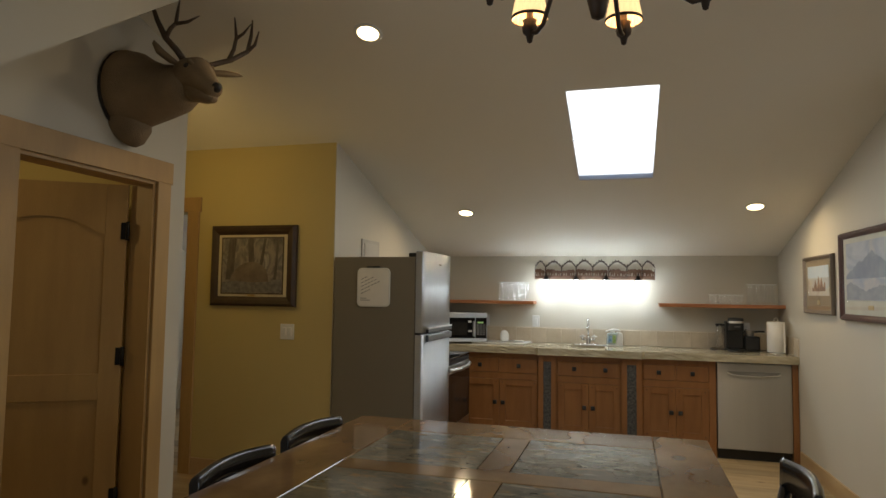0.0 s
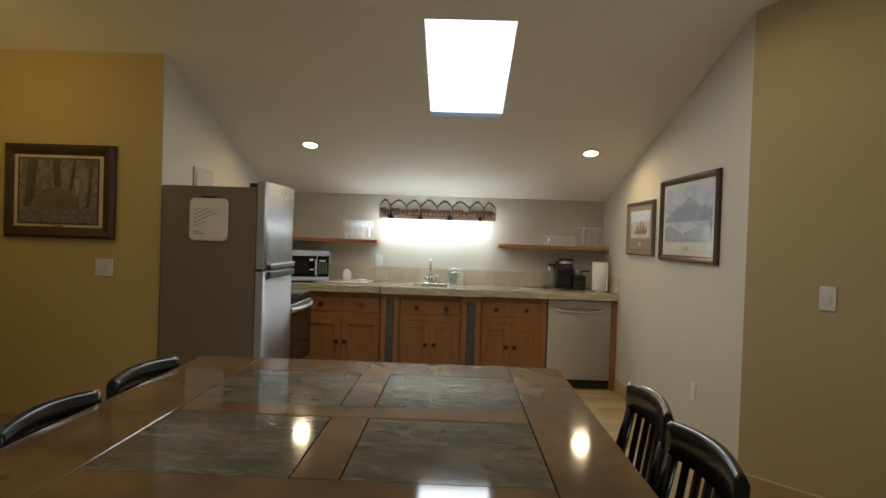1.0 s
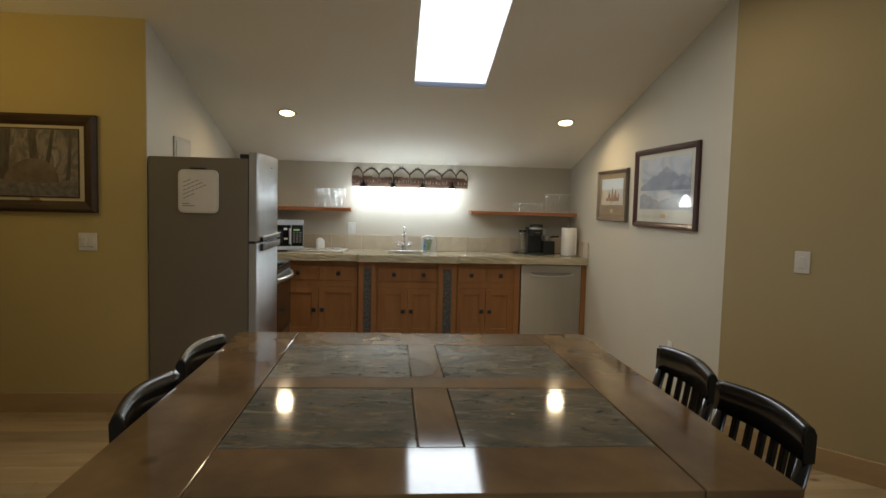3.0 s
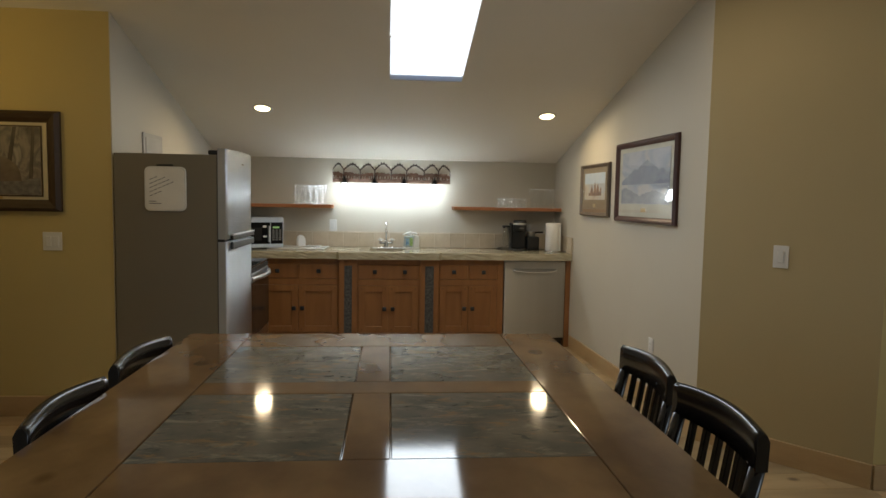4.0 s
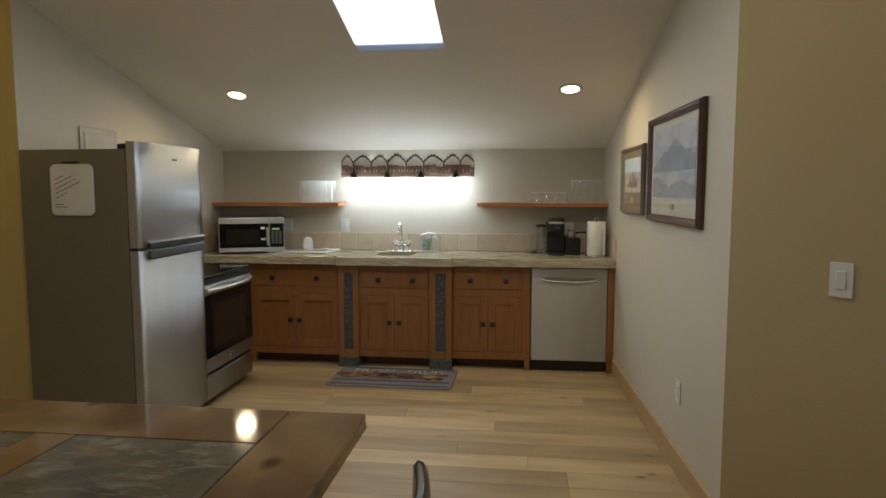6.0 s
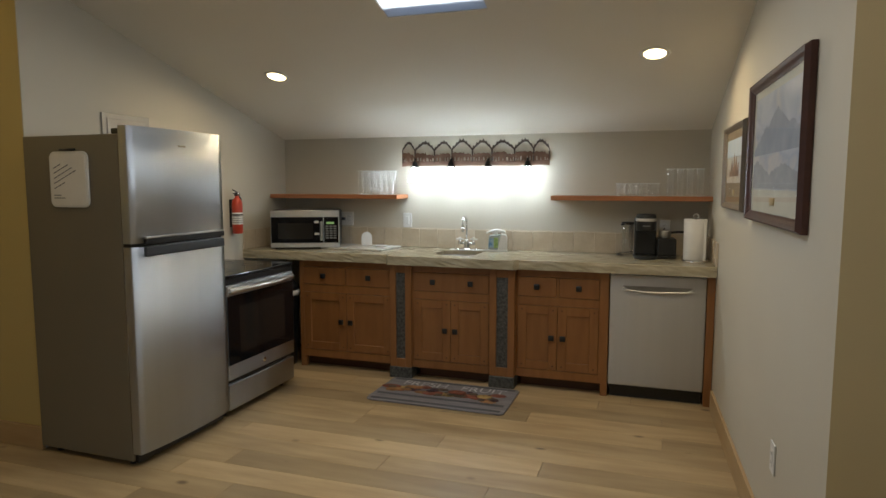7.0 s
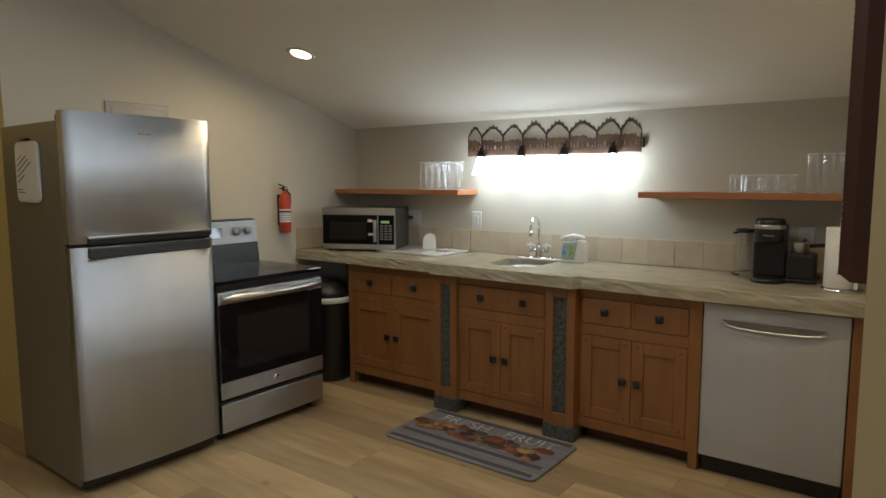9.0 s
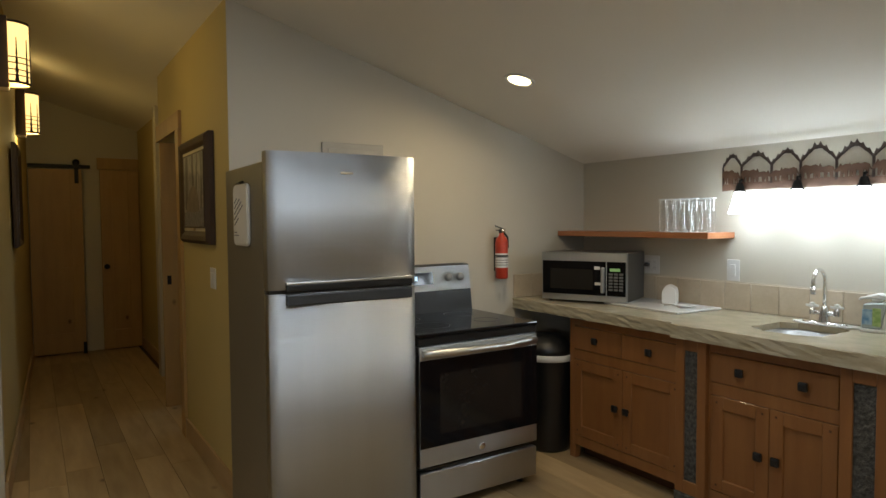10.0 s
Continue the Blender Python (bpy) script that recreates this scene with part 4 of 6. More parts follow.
def dining_table():
    t = thing("dining_table", "large dark wooden dining table inlaid with four slate panels", "table")
    top = part("tabletop", bx(TX[0] + 0.012, TX[5] - 0.012, TY[0] + 0.012, TY[5] - 0.012, TZ - 0.042, TZ - 0.016, 0.003), M_TABLE, t)
    g = 0.0012
    def board(a, b, c, d_):
        part("board", bx(a + g, b - g, c + g, d_ - g, TZ - 0.017, TZ, 0.0018), M_TABLE, top)
    board(TX[0], TX[1], TY[0], TY[5])
    board(TX[4], TX[5], TY[0], TY[5])
    for a, b in ((TY[0], TY[1]), (TY[2], TY[3]), (TY[4], TY[5])):
        board(TX[1], TX[4], a, b)
    for a, b in ((TY[1], TY[2]), (TY[3], TY[4])):
        board(TX[2], TX[3], a, b)
        for c, d_ in ((TX[1], TX[2]), (TX[3], TX[4])):
            part("slate_panel", bx(c + 0.0018, d_ - 0.0018, a + 0.0018, b - 0.0018, TZ - 0.018, TZ - 0.001, 0.0012), M_SLATETOP, top, "veined dark slate panel")
    for a, b, c, d_ in ((TX[0], TX[5], TY[0], TY[0] + 0.012), (TX[0], TX[5], TY[5] - 0.012, TY[5]), (TX[0], TX[0] + 0.012, TY[0] + 0.012, TY[5] - 0.012), (TX[5] - 0.012, TX[5], TY[0] + 0.012, TY[5] - 0.012)):
        part("edge", bx(a, b, c, d_, TZ - 0.042, TZ - 0.018, 0.003), M_TABLE, top)
    ap = 0.11
    for a, b, c, d_ in ((TX[0] + ap, TX[5] - ap, TY[0] + ap, TY[0] + ap + 0.024), (TX[0] + ap, TX[5] - ap, TY[5] - ap - 0.024, TY[5] - ap),
                        (TX[0] + ap, TX[0] + ap + 0.024, TY[0] + ap + 0.024, TY[5] - ap - 0.024), (TX[5] - ap - 0.024, TX[5] - ap, TY[0] + ap + 0.024, TY[5] - ap - 0.024)):
        part("apron", bx(a, b, c, d_, TZ - 0.145, TZ - 0.042, 0.002), M_TABLE, t)
    for lx in (TX[0] + 0.10, TX[5] - 0.19):
        for ly in (TY[0] + 0.10, TY[5] - 0.19):
            part("leg", bx(lx, lx + 0.09, ly, ly + 0.09, 0, TZ - 0.042, 0.006, 2), M_TABLE, t)


dining_table()


def chair():
    """Slat-back chair facing -x, its back's inner face at x = 0, standing on z = 0."""
    t = thing("dining_chair", "black lacquered wooden chair with a curved slatted back", "chair", group="chairs round the table")
    H, W = 0.958, 0.405
    seat_z = 0.56
    def bow(k):
        return 0.030 * math.sin(math.pi * k)
    # curved top rail, rounded over the top
    out = []
    bm = bmesh.new()
    rows = []
    for i in range(19):
        k = i / 18
        y, o = -W / 2 + W * k, bow(k)
        prof = [(0.0, H - 0.098), (0.002, H - 0.012), (0.012, H), (0.024, H - 0.004), (0.032, H - 0.02), (0.030, H - 0.098)]
        dip = 0.010 * (2 * k - 1) ** 2
        rows.append([bm.verts.new((o + px, y, pz - (dip if j in (1, 2, 3, 4) else 0))) for j, (px, pz) in enumerate(prof)])
    for a, b in zip(rows, rows[1:]):
        for j in range(6):
            f = bm.faces.new((a[j], a[(j + 1) % 6], b[(j + 1) % 6], b[j]))
            f.smooth = True
    bm.faces.new(rows[0])
    bm.faces.new(rows[-1][::-1])
    bmesh.ops.recalc_face_normals(bm, faces=bm.faces[:])
    part("top_rail", bm, M_LACQ, t)
    for i in range(6):
        k = (i + 1) / 7
        y, o = -W / 2 + 0.02 + (W - 0.04) * k, bow(k)
        bm = bx(-0.006, 0.010, y - 0.010, y + 0.010, 0, 1, 0.002)
        for v in bm.verts:
            z = seat_z + 0.06 + (H - 0.096 - seat_z - 0.06) * v.co.z
            v.co.z = z
            v.co.x += o + 0.012 - 0.05 * (H - 0.12 - z) / 0.3
        part("slat", bm, M_LACQ, t)
    for s in (-1, 1):
        y = s * (W / 2 - 0.018)
        bm = tube([(0.03, y, 0), (-0.01, y, 0.3), (-0.035, y, seat_z), (-0.018, y, seat_z + 0.16), (0.016, y, H - 0.096)], [0.017, 0.02, 0.021, 0.020, 0.018], 8)
        part("back_post", bm, M_LACQ, t)
        part("leg", tube([(-0.42, s * 0.185, 0), (-0.40, s * 0.175, seat_z - 0.03)], [0.016, 0.021], 8), M_LACQ, t)
        part("stretcher", tube([(-0.41, s * 0.18, 0.2), (0.0, s * 0.182, 0.2)], 0.012, 8), M_LACQ, t)
    part("back_rail", bx(-0.03, -0.012, -W / 2 + 0.03, W / 2 - 0.03, seat_z + 0.03, seat_z + 0.065, 0.003), M_LACQ, t)
    st_out = []
    for a in range(0, 360, 15):
        c, s_ = math.cos(radians(a)), math.sin(radians(a))
        st_out.append((-0.225 + 0.215 * math.copysign(abs(c) ** 0.5, c), 0.205 * math.copysign(abs(s_) ** 0.5, s_)))
    part("seat", prism(st_out, seat_z - 0.032, seat_z, "z", 0.006), M_LACQ, t)
    part("front_rail", bx(-0.41, -0.395, -0.16, 0.16, seat_z - 0.08, seat_z - 0.032, 0.002), M_LACQ, t)
    return t


ch = chair()
ch.matrix_world = pose(-0.972, -4.822, 0.0, 0, 0, -1)
copy_thing(ch, pose(-0.982, -5.285, 0.0, 0, 0, 1))
copy_thing(ch, pose(-2.562, -4.680, 0, 0, 0, 177))
copy_thing(ch, pose(-2.552, -5.195, 0, 0, 0, 180.5))

# ---- ceiling lights ----
M_LENS = glow("warm_lamp_lens", (1.0, 0.74, 0.38), 9.0)


def downlight(x, y):
    t = thing("recessed_downlight", "lit recessed ceiling downlight with a white trim ring", "ceiling light", pose(x, y, ceil_z(y), -TILT), "recessed downlights")
    part("trim_ring", lathe([(0.062, -0.001), (0.066, -0.006), (0.082, -0.005), (0.085, 0.0), (0.062, 0.0)], 32), M_WHITE, t)
    part("lens", lathe([(0, -0.003), (0.05, -0.004), (0.0615, -0.0015), (0.0615, 0.0), (0, 0.0)], 28), M_LENS, t, "glowing warm lens")


for dx, dy in DOWNLIGHTS:
    downlight(dx, dy)

M_RUST = mat("rusted_steel", (0.27, 0.165, 0.115), 0.6, 0.2, c2=(0.17, 0.10, 0.07), scale=14, fine=80, bump=0.2)
M_MICA = mat("pale_mica_sheet", (0.86, 0.84, 0.77), 0.5, c2=(0.74, 0.71, 0.63), scale=12)
M_DARKBROWN = mat("dark_bronze", (0.045, 0.032, 0.025), 0.5, 0.5, fine=60, bump=0.15)
M_BROWNSTEEL = mat("browned_steel", (0.115, 0.085, 0.075), 0.6, 0.2, c2=(0.065, 0.048, 0.042), scale=20, fine=80, bump=0.15)


M_FROST = glow("frosted_shade", (0.88, 0.95, 1.0), 24.0)


# a four-legged grazing animal, nose to the left, in shares of its arch
ANIMAL = [(0.02, 0.34), (0.06, 0.50), (0.14, 0.66), (0.20, 0.84), (0.25, 0.70), (0.36, 0.80), (0.55, 0.74), (0.74, 0.82), (0.88, 0.72), (0.97, 0.40),
          (0.94, 0.36), (0.88, 0.52), (0.87, 0.02), (0.78, 0.02), (0.76, 0.38), (0.70, 0.40), (0.66, 0.02), (0.58, 0.02), (0.56, 0.40), (0.44, 0.40),
          (0.42, 0.02), (0.34, 0.02), (0.32, 0.36), (0.26, 0.02), (0.19, 0.02), (0.20, 0.42), (0.10, 0.34)]


def valance_light():
    """Cut-out steel light bar: a rust band, jagged mountain arches over pale sheets, standing animals, four frosted bell shades."""
    t = thing("valance_light", "rusted steel cut-out light bar with mountain arches over the sink", "wall light")
    x0, x1 = -2.375, -1.160
    yf = -0.118
    rr = random.Random(12)
    n = 48
    low = [(x0 + (x1 - x0) * i / n, 1.610 + 0.005 * noise.noise(Vector((i * 0.37, 0.5, 2.0)))) for i in range(n + 1)]
    top = [(x0 + (x1 - x0) * i / n, 1.650 + 0.008 * noise.noise(Vector((i * 0.31, 3.5, 1.0)))) for i in range(n, -1, -1)]
    part("band", prism(low + top, yf - 0.004, yf, "y"), M_RUST, t)
    part("back_plate", bx(x0 + 0.02, x1 - 0.02, -0.022, -0.002, 1.64, 1.70, 0.003), M_DARKBROWN, t)
    for bxp in (x0 + 0.1, x1 - 0.1):
        part("bracket", bx(bxp - 0.01, bxp + 0.01, yf + 0.006, -0.02, 1.68, 1.69), M_DARKBROWN, t)
    cuts = [-2.375, -2.262, -2.095, -1.945, -1.775, -1.615, -1.435, -1.285, -1.160]
    for q, (a, b) in enumerate(zip(cuts, cuts[1:])):
        # a broken ridge line over each arch, pines along it
        n = 18
        pk, lean = rr.uniform(0.80, 1.0), rr.uniform(0.38, 0.62)
        lo, hi = [], []
        for i in range(n + 1):
            k = i / n
            x = a + (b - a) * k
            side = min(k / lean, (1 - k) / (1 - lean))
            base = 1.742 + 0.068 * pk * min(1.0, 1.25 * side) ** 0.85
            lo.append((x, base - 0.013 - 0.003 * rr.random()))
            hi.append((x, min(1.840, base + 0.004 + (rr.uniform(0.006, 0.018) if i % 3 == 1 else 0.0))))
        if q == 0:
            hi[0], lo[0] = (a, 1.735), (a, 1.715)
        if q == 7:
            hi[-1], lo[-1] = (b, 1.735), (b, 1.715)
        part("mountain_arch", prism(hi + lo[::-1], yf - 0.004, yf, "y"), M_BROWNSTEEL, t)
        part("pale_sheet", prism([(x, z + 0.004) for x, z in lo] + [(b, 1.645), (a, 1.645)], yf + 0.002, yf + 0.005, "y"), M_MICA, t, "pale mica sheet")
        part("upright", bx(a - 0.005 if q else a, a + 0.007, yf - 0.0045, yf - 0.0005, 1.64, 1.735), M_BROWNSTEEL, t)
        # two overlapping animals standing on the band
        for h in range(2):
            wd = (b - a) * rr.uniform(0.75, 0.95)
            xs, ht, flip = a + (b - a) * (0.28 * h - 0.05), rr.uniform(0.066, 0.094), rr.random() < 0.5
            out = [(xs + wd * ((1 - u) if flip else u), 1.646 + ht * v) for u, v in ANIMAL]
            out = [(min(max(x, x0 + 0.004), x1 - 0.004), z) for x, z in out]
            part("cutout_animal", prism(out, yf - 0.0085 - 0.002 * h, yf - 0.005 - 0.002 * h, "y"), M_RUST, t, "rust-brown cut-out shape")
    part("upright", bx(x1 - 0.008, x1, yf - 0.0045, yf - 0.0005, 1.64, 1.72), M_BROWNSTEEL, t)
    for sx_ in (-2.253, -1.945, -1.64, -1.325):
        part("socket", lathe([(0, 0.045), (0.014, 0.045), (0.020, 0.03), (0.024, 0.012), (0.034, 0.0), (0.030, 0.0), (0, 0.012)], 16, (sx_, yf - 0.03, 1.600)), M_MATTEBLACK, t, "small black bell")
        part("shade", lathe([(0.020, 0.118), (0.024, 0.112), (0.034, 0.080), (0.044, 0.040), (0.056, 0.004), (0.054, 0.0), (0.040, 0.03), (0, 0.06)], 20, (sx_, yf - 0.03, 1.483)), M_FROST, t, "glowing frosted glass bell shade")
        part("stem", tube([(sx_, yf - 0.03, 1.64), (sx_, yf - 0.03, 1.66), (sx_, yf - 0.004, 1.665)], 0.007, 8), M_MATTEBLACK, t)
    return t


valance_light()

# ---- shelves and what stands on them ----


def shelf(x0, x1):
    t = thing("wall_shelf", "thick floating cherry shelf on the kitchen wall", "shelf", group="floating shelves")
    part("board", bx(x0, x1, -0.252, -0.001, 1.345, 1.379, 0.002), M_SHELF, t)


shelf(XL + 0.001, -2.372)
shelf(-1.127, -0.001)
M_GLASS = thin_glass("clear_glass", 0.05, 0.75)
# opaque near-white: the glint on rim and base put into the colour
M_GLINT = mat("glass_glint", (0.78, 0.80, 0.79), 0.08, bump=0, amount=0.1)


def tumbler(r, h, m, label, group):
    t = thing("drinking_glass", label, "glass", m, group)
    p_ = part("tumbler", lathe([(0, 0.004), (r * 0.86, 0.003), (r * 0.92, 0.008), (r, h)], 20), M_GLASS, t)
    part("rim", lathe([(r - 0.002, h - 0.003), (r + 0.0006, h - 0.003), (r + 0.0006, h + 0.0012), (r - 0.002, h + 0.0012), (r - 0.002, h - 0.003)], 20), M_GLINT, t, "pale rim with its glint put into the colour")
    part("base", lathe([(0, 0.0), (r * 0.88, 0.0), (r * 0.90, 0.003), (0, 0.003)], 20), M_GLINT, t, "thick glass base in the pale glint colour")
    p_.visible_shadow = False
    return t


SHZ = 1.3795
rg = random.Random(5)
first = tumbler(0.0265, 0.195, pose(-2.735, -0.09, SHZ), "tall clear drinking glass on the shelf", "tall glasses")
for i in range(10):
    col, row = (i + 1) % 6, (i + 1) // 6
    copy_thing(first, pose(-2.735 + 0.054 * col + rg.uniform(-0.004, 0.004), -0.085 - 0.085 * row, SHZ))
for i in range(8):
    copy_thing(first, pose(-0.285 + 0.067 * (i % 4), -0.075 - 0.075 * (i // 4), SHZ) @ Matrix.Diagonal((1, 1, 1, 1)))
low = tumbler(0.036, 0.092, pose(-0.625, -0.10, SHZ), "short clear drinking glass on the shelf", "short glasses")
for i in range(7):
    j = i + 1
    copy_thing(low, pose(-0.625 + 0.079 * (j % 4) + rg.uniform(-0.004, 0.004), -0.10 - 0.085 * (j // 4), SHZ))

# ---- on the counter ----


def microwave():
    t = thing("microwave_oven", "stainless steel microwave oven with a black glass door", "microwave", pose(-3.093, -0.465, CT1 + 0.001, 0, 0, 24.5))
    w, h, d_ = 0.55, 0.315, 0.36
    part("case", bx(-w / 2, w / 2, 0.01, d_, 0.014, h, 0.005, 2), M_MWSIDE, t)
    f = part("front", bx(-w / 2, w / 2, -0.02, 0.012, 0.014, h, 0.004, 2), M_STEEL, t)
    part("door_glass", bx(-w / 2 + 0.006, 0.146, -0.0235, -0.018, 0.052, 0.262, 0.002), M_BLACKGLASS, f, "black door glass")
    part("window", bx(-w / 2 + 0.06, 0.065, -0.0245, -0.022, 0.085, 0.212, 0.0), M_OVENGLASS, f)
    part("handle", bx(0.122, 0.142, -0.052, -0.022, 0.07, 0.228, 0.006, 2), M_STEEL2, f, "upright steel handle")
    c = part("control_panel", bx(0.153, w / 2 - 0.006, -0.0235, -0.018, 0.052, 0.262, 0.001), M_BLACKGLASS, f, "black key panel")
    part("display", bx(0.172, 0.235, -0.0245, -0.023, 0.204, 0.222), glow("display_green", (0.20, 0.34, 0.12), 0.35), c, "green clock display")
    part("sticker", bx(0.075, 0.11, -0.0252, -0.0232, 0.212, 0.232), M_WHITE, f, "white paper sticker")
    part("sticker", bx(0.078, 0.116, -0.0252, -0.0232, 0.116, 0.134), M_WHITE, f, "white paper sticker")
    for r in range(6):
        for k in range(3):
            part("key", bx(0.165 + 0.032 * k, 0.190 + 0.032 * k, -0.0247, -0.0232, 0.180 - 0.019 * r, 0.193 - 0.019 * r, 0.0008), M_KEY, c)
    for px in (-w / 2 + 0.04, w / 2 - 0.04):
        for py in (0.03, d_ - 0.04):
            part("foot", lathe([(0, 0), (0.012, 0), (0.012, 0.016), (0, 0.016)], 10, (px, py, -0.001)), M_BLACK, t)


M_MWSIDE = mat("grey_enamel", (0.13, 0.125, 0.12), 0.4, 0.5, fine=90)
M_KEY = mat("grey_key", (0.14, 0.14, 0.135), 0.5)
microwave()


def cutting_board():
    t = thing("cutting_board", "thin white marble board lying on the counter", "board", pose(-2.70, -0.23, CT1 + 0.001, 0, 0, -3))
    part("slab", bx(-0.28, 0.28, -0.185, 0.185, 0, 0.012, 0.003), mat("white_marble", (0.72, 0.71, 0.68), 0.25, c2=(0.64, 0.63, 0.60), scale=4), t)
    n = thing("napkin_holder", "small white upright holder on the marble board", "holder", pose(-2.685, -0.16, CT1 + 0.0135, 0, 0, 30))
    part("back", join(prism(arc(0, 0.07, 0.045, 0, 180, 8) + [(-0.045, 0), (0.045, 0)], 0.016, 0.024, "y", 0.001)), M_WHITE, n)
    part("front", prism(arc(-0.005, 0.065, 0.04, 0, 180, 8) + [(-0.045, 0), (0.035, 0)], -0.024, -0.016, "y", 0.001), M_WHITE, n)
    part("base", bx(-0.045, 0.045, -0.024, 0.024, 0, 0.006, 0.001), M_WHITE, n)
    s = thing("spoon_rest", "white ceramic spoon rest lying on the marble board", "spoon rest", pose(-2.525, -0.23, CT1 + 0.0135, 0, 0, 25))
    part("dish", moved(lathe([(0, 0.0), (0.03, 0.0), (0.045, 0.012), (0.043, 0.014), (0.026, 0.005), (0, 0.004)], 22), Matrix.Diagonal((1.35, 0.9, 1.1, 1))), M_WHITE, s, smooth=True)
    part("handle", tube([(-0.05, 0, 0.012), (-0.085, 0, 0.016), (-0.12, 0.0, 0.008)], [0.012, 0.009, 0.012], 8, 0.5), M_WHITE, s)


cutting_board()


def soap_caddy():
    """A moulded white caddy with a clear front tank, printed label and a wide white pump."""
    t = thing("soap_dispenser", "white and clear soap dispenser with a blue and green label", "soap dispenser", pose(-1.56, -0.135, CT1, 0, 0, 12))
    part("base", bx(-0.078, 0.078, -0.052, 0.052, 0, 0.016, 0.006, 2), M_WHITE, t)
    shell = [(0.005, 0.014), (0.076, 0.014), (0.078, 0.10), (0.070, 0.135), (0.03, 0.145), (0.012, 0.06)]
    part("shell", prism(shell, -0.046, 0.046, "y", 0.006), M_WHITE, t, "white moulded side")
    tank = part("tank", prism([(-0.074, 0.017), (0.004, 0.017), (0.011, 0.06), (0.026, 0.138), (-0.066, 0.128)], -0.044, 0.044, "y", 0.005),
                mat("cloudy_tank", (0.42, 0.47, 0.47), 0.18, c2=(0.34, 0.40, 0.40), scale=12, bump=0), t, "cloudy clear tank")
    part("label", bx(-0.068, -0.030, -0.0465, -0.0435, 0.035, 0.105, 0.001), mat("blue_label", (0.10, 0.24, 0.45), 0.4, c2=(0.35, 0.50, 0.62), scale=40, contrast=0.15), tank, "blue printed label")
    part("label", bx(-0.028, 0.004, -0.0465, -0.0435, 0.030, 0.112, 0.001), mat("green_label", (0.22, 0.36, 0.10), 0.4, c2=(0.40, 0.52, 0.22), scale=40, contrast=0.15), tank, "green printed label")
    part("collar", lathe([(0, 0.134), (0.022, 0.134), (0.022, 0.148), (0.012, 0.152), (0, 0.152)], 18, (-0.018, 0, 0)), M_WHITE, t)
    part("pump", prism([(-0.070, 0.150), (-0.064, 0.162), (-0.01, 0.178), (0.055, 0.166), (0.066, 0.150), (0.02, 0.150)], -0.026, 0.026, "y", 0.006), M_WHITE, t, "wide white pump head")
    part("nozzle", tube([(-0.060, 0, 0.154), (-0.082, 0, 0.150), (-0.088, 0, 0.142)], 0.006, 8), M_WHITE, t)


soap_caddy()


def coffee_maker():
    t = thing("coffee_maker", "black pod coffee maker with a clear water tank and frother", "coffee maker", pose(-0.425, -0.21, CT1, 0, 0, 4))
    part("base", join(moved(lathe([(0, 0), (0.078, 0), (0.08, 0.006), (0.078, 0.02), (0.06, 0.024), (0, 0.024)], 28, (-0.02, -0.075, 0)), Matrix.Identity(4)), bx(-0.10, 0.19, -0.07, 0.10, 0, 0.022, 0.006, 2)), M_BLACK, t)
    part("column", bx(-0.095, 0.055, -0.03, 0.10, 0.02, 0.285, 0.012, 3), M_BLACK, t)
    hd = part("head", lathe([(0, 0.20), (0.066, 0.20), (0.07, 0.21), (0.07, 0.30), (0.064, 0.318), (0, 0.322)], 30, (-0.02, -0.055, 0)), M_BLACK, t)
    part("band", lathe([(0.0705, 0.268), (0.0718, 0.27), (0.0718, 0.286), (0.0705, 0.288)], 30, (-0.02, -0.055, 0)), M_STEEL2, hd, "silver trim band")
    part("badge", bx(-0.045, 0.005, -0.1285, -0.1245, 0.232, 0.24), M_KEY, hd)
    tank = part("water_tank", lathe([(0, 0.02), (0.04, 0.02), (0.042, 0.03), (0.042, 0.235), (0.039, 0.24), (0.039, 0.03), (0, 0.028)], 22, (-0.142, 0.02, 0)), thin_glass("clear_tank"), t, "clear plastic water tank")
    part("tank_lid", lathe([(0, 0.24), (0.045, 0.24), (0.045, 0.256), (0, 0.26)], 22, (-0.142, 0.02, 0)), M_BLACK, tank)
    part("tank_grip", tube([(-0.16, -0.03, 0.243), (-0.175, -0.045, 0.24), (-0.19, -0.03, 0.238)], 0.006, 8), M_BLACK, tank)
    fr = part("frother_base", bx(0.06, 0.19, -0.07, 0.085, 0.02, 0.145, 0.012, 3), M_BLACK, t)
    part("frother_cup", lathe([(0, 0.145), (0.036, 0.145), (0.04, 0.15), (0.04, 0.195), (0.042, 0.20), (0.038, 0.20), (0.037, 0.16), (0, 0.155)], 22, (0.115, 0.0, 0)), M_STEEL2, fr, "steel frother cup")
    part("frother_handle", tube([(0.155, 0.0, 0.185), (0.20, 0.0, 0.19), (0.245, -0.005, 0.19)], 0.009, 8), M_BLACK, fr)
    c = thing("power_cable", "thin black cable of the coffee maker on the counter", "cable")
    part("cord", tube([(-0.60, -0.16, CT1 + 0.006), (-0.63, -0.14, CT1 + 0.006), (-0.65, -0.10, CT1 + 0.008), (-0.63, -0.05, CT1 + 0.01), (-0.55, -0.03, CT1 + 0.02), (-0.36, -0.02, 1.06), (-0.31, -0.022, 1.14)], 0.004, 8), M_BLACK, c)


coffee_maker()


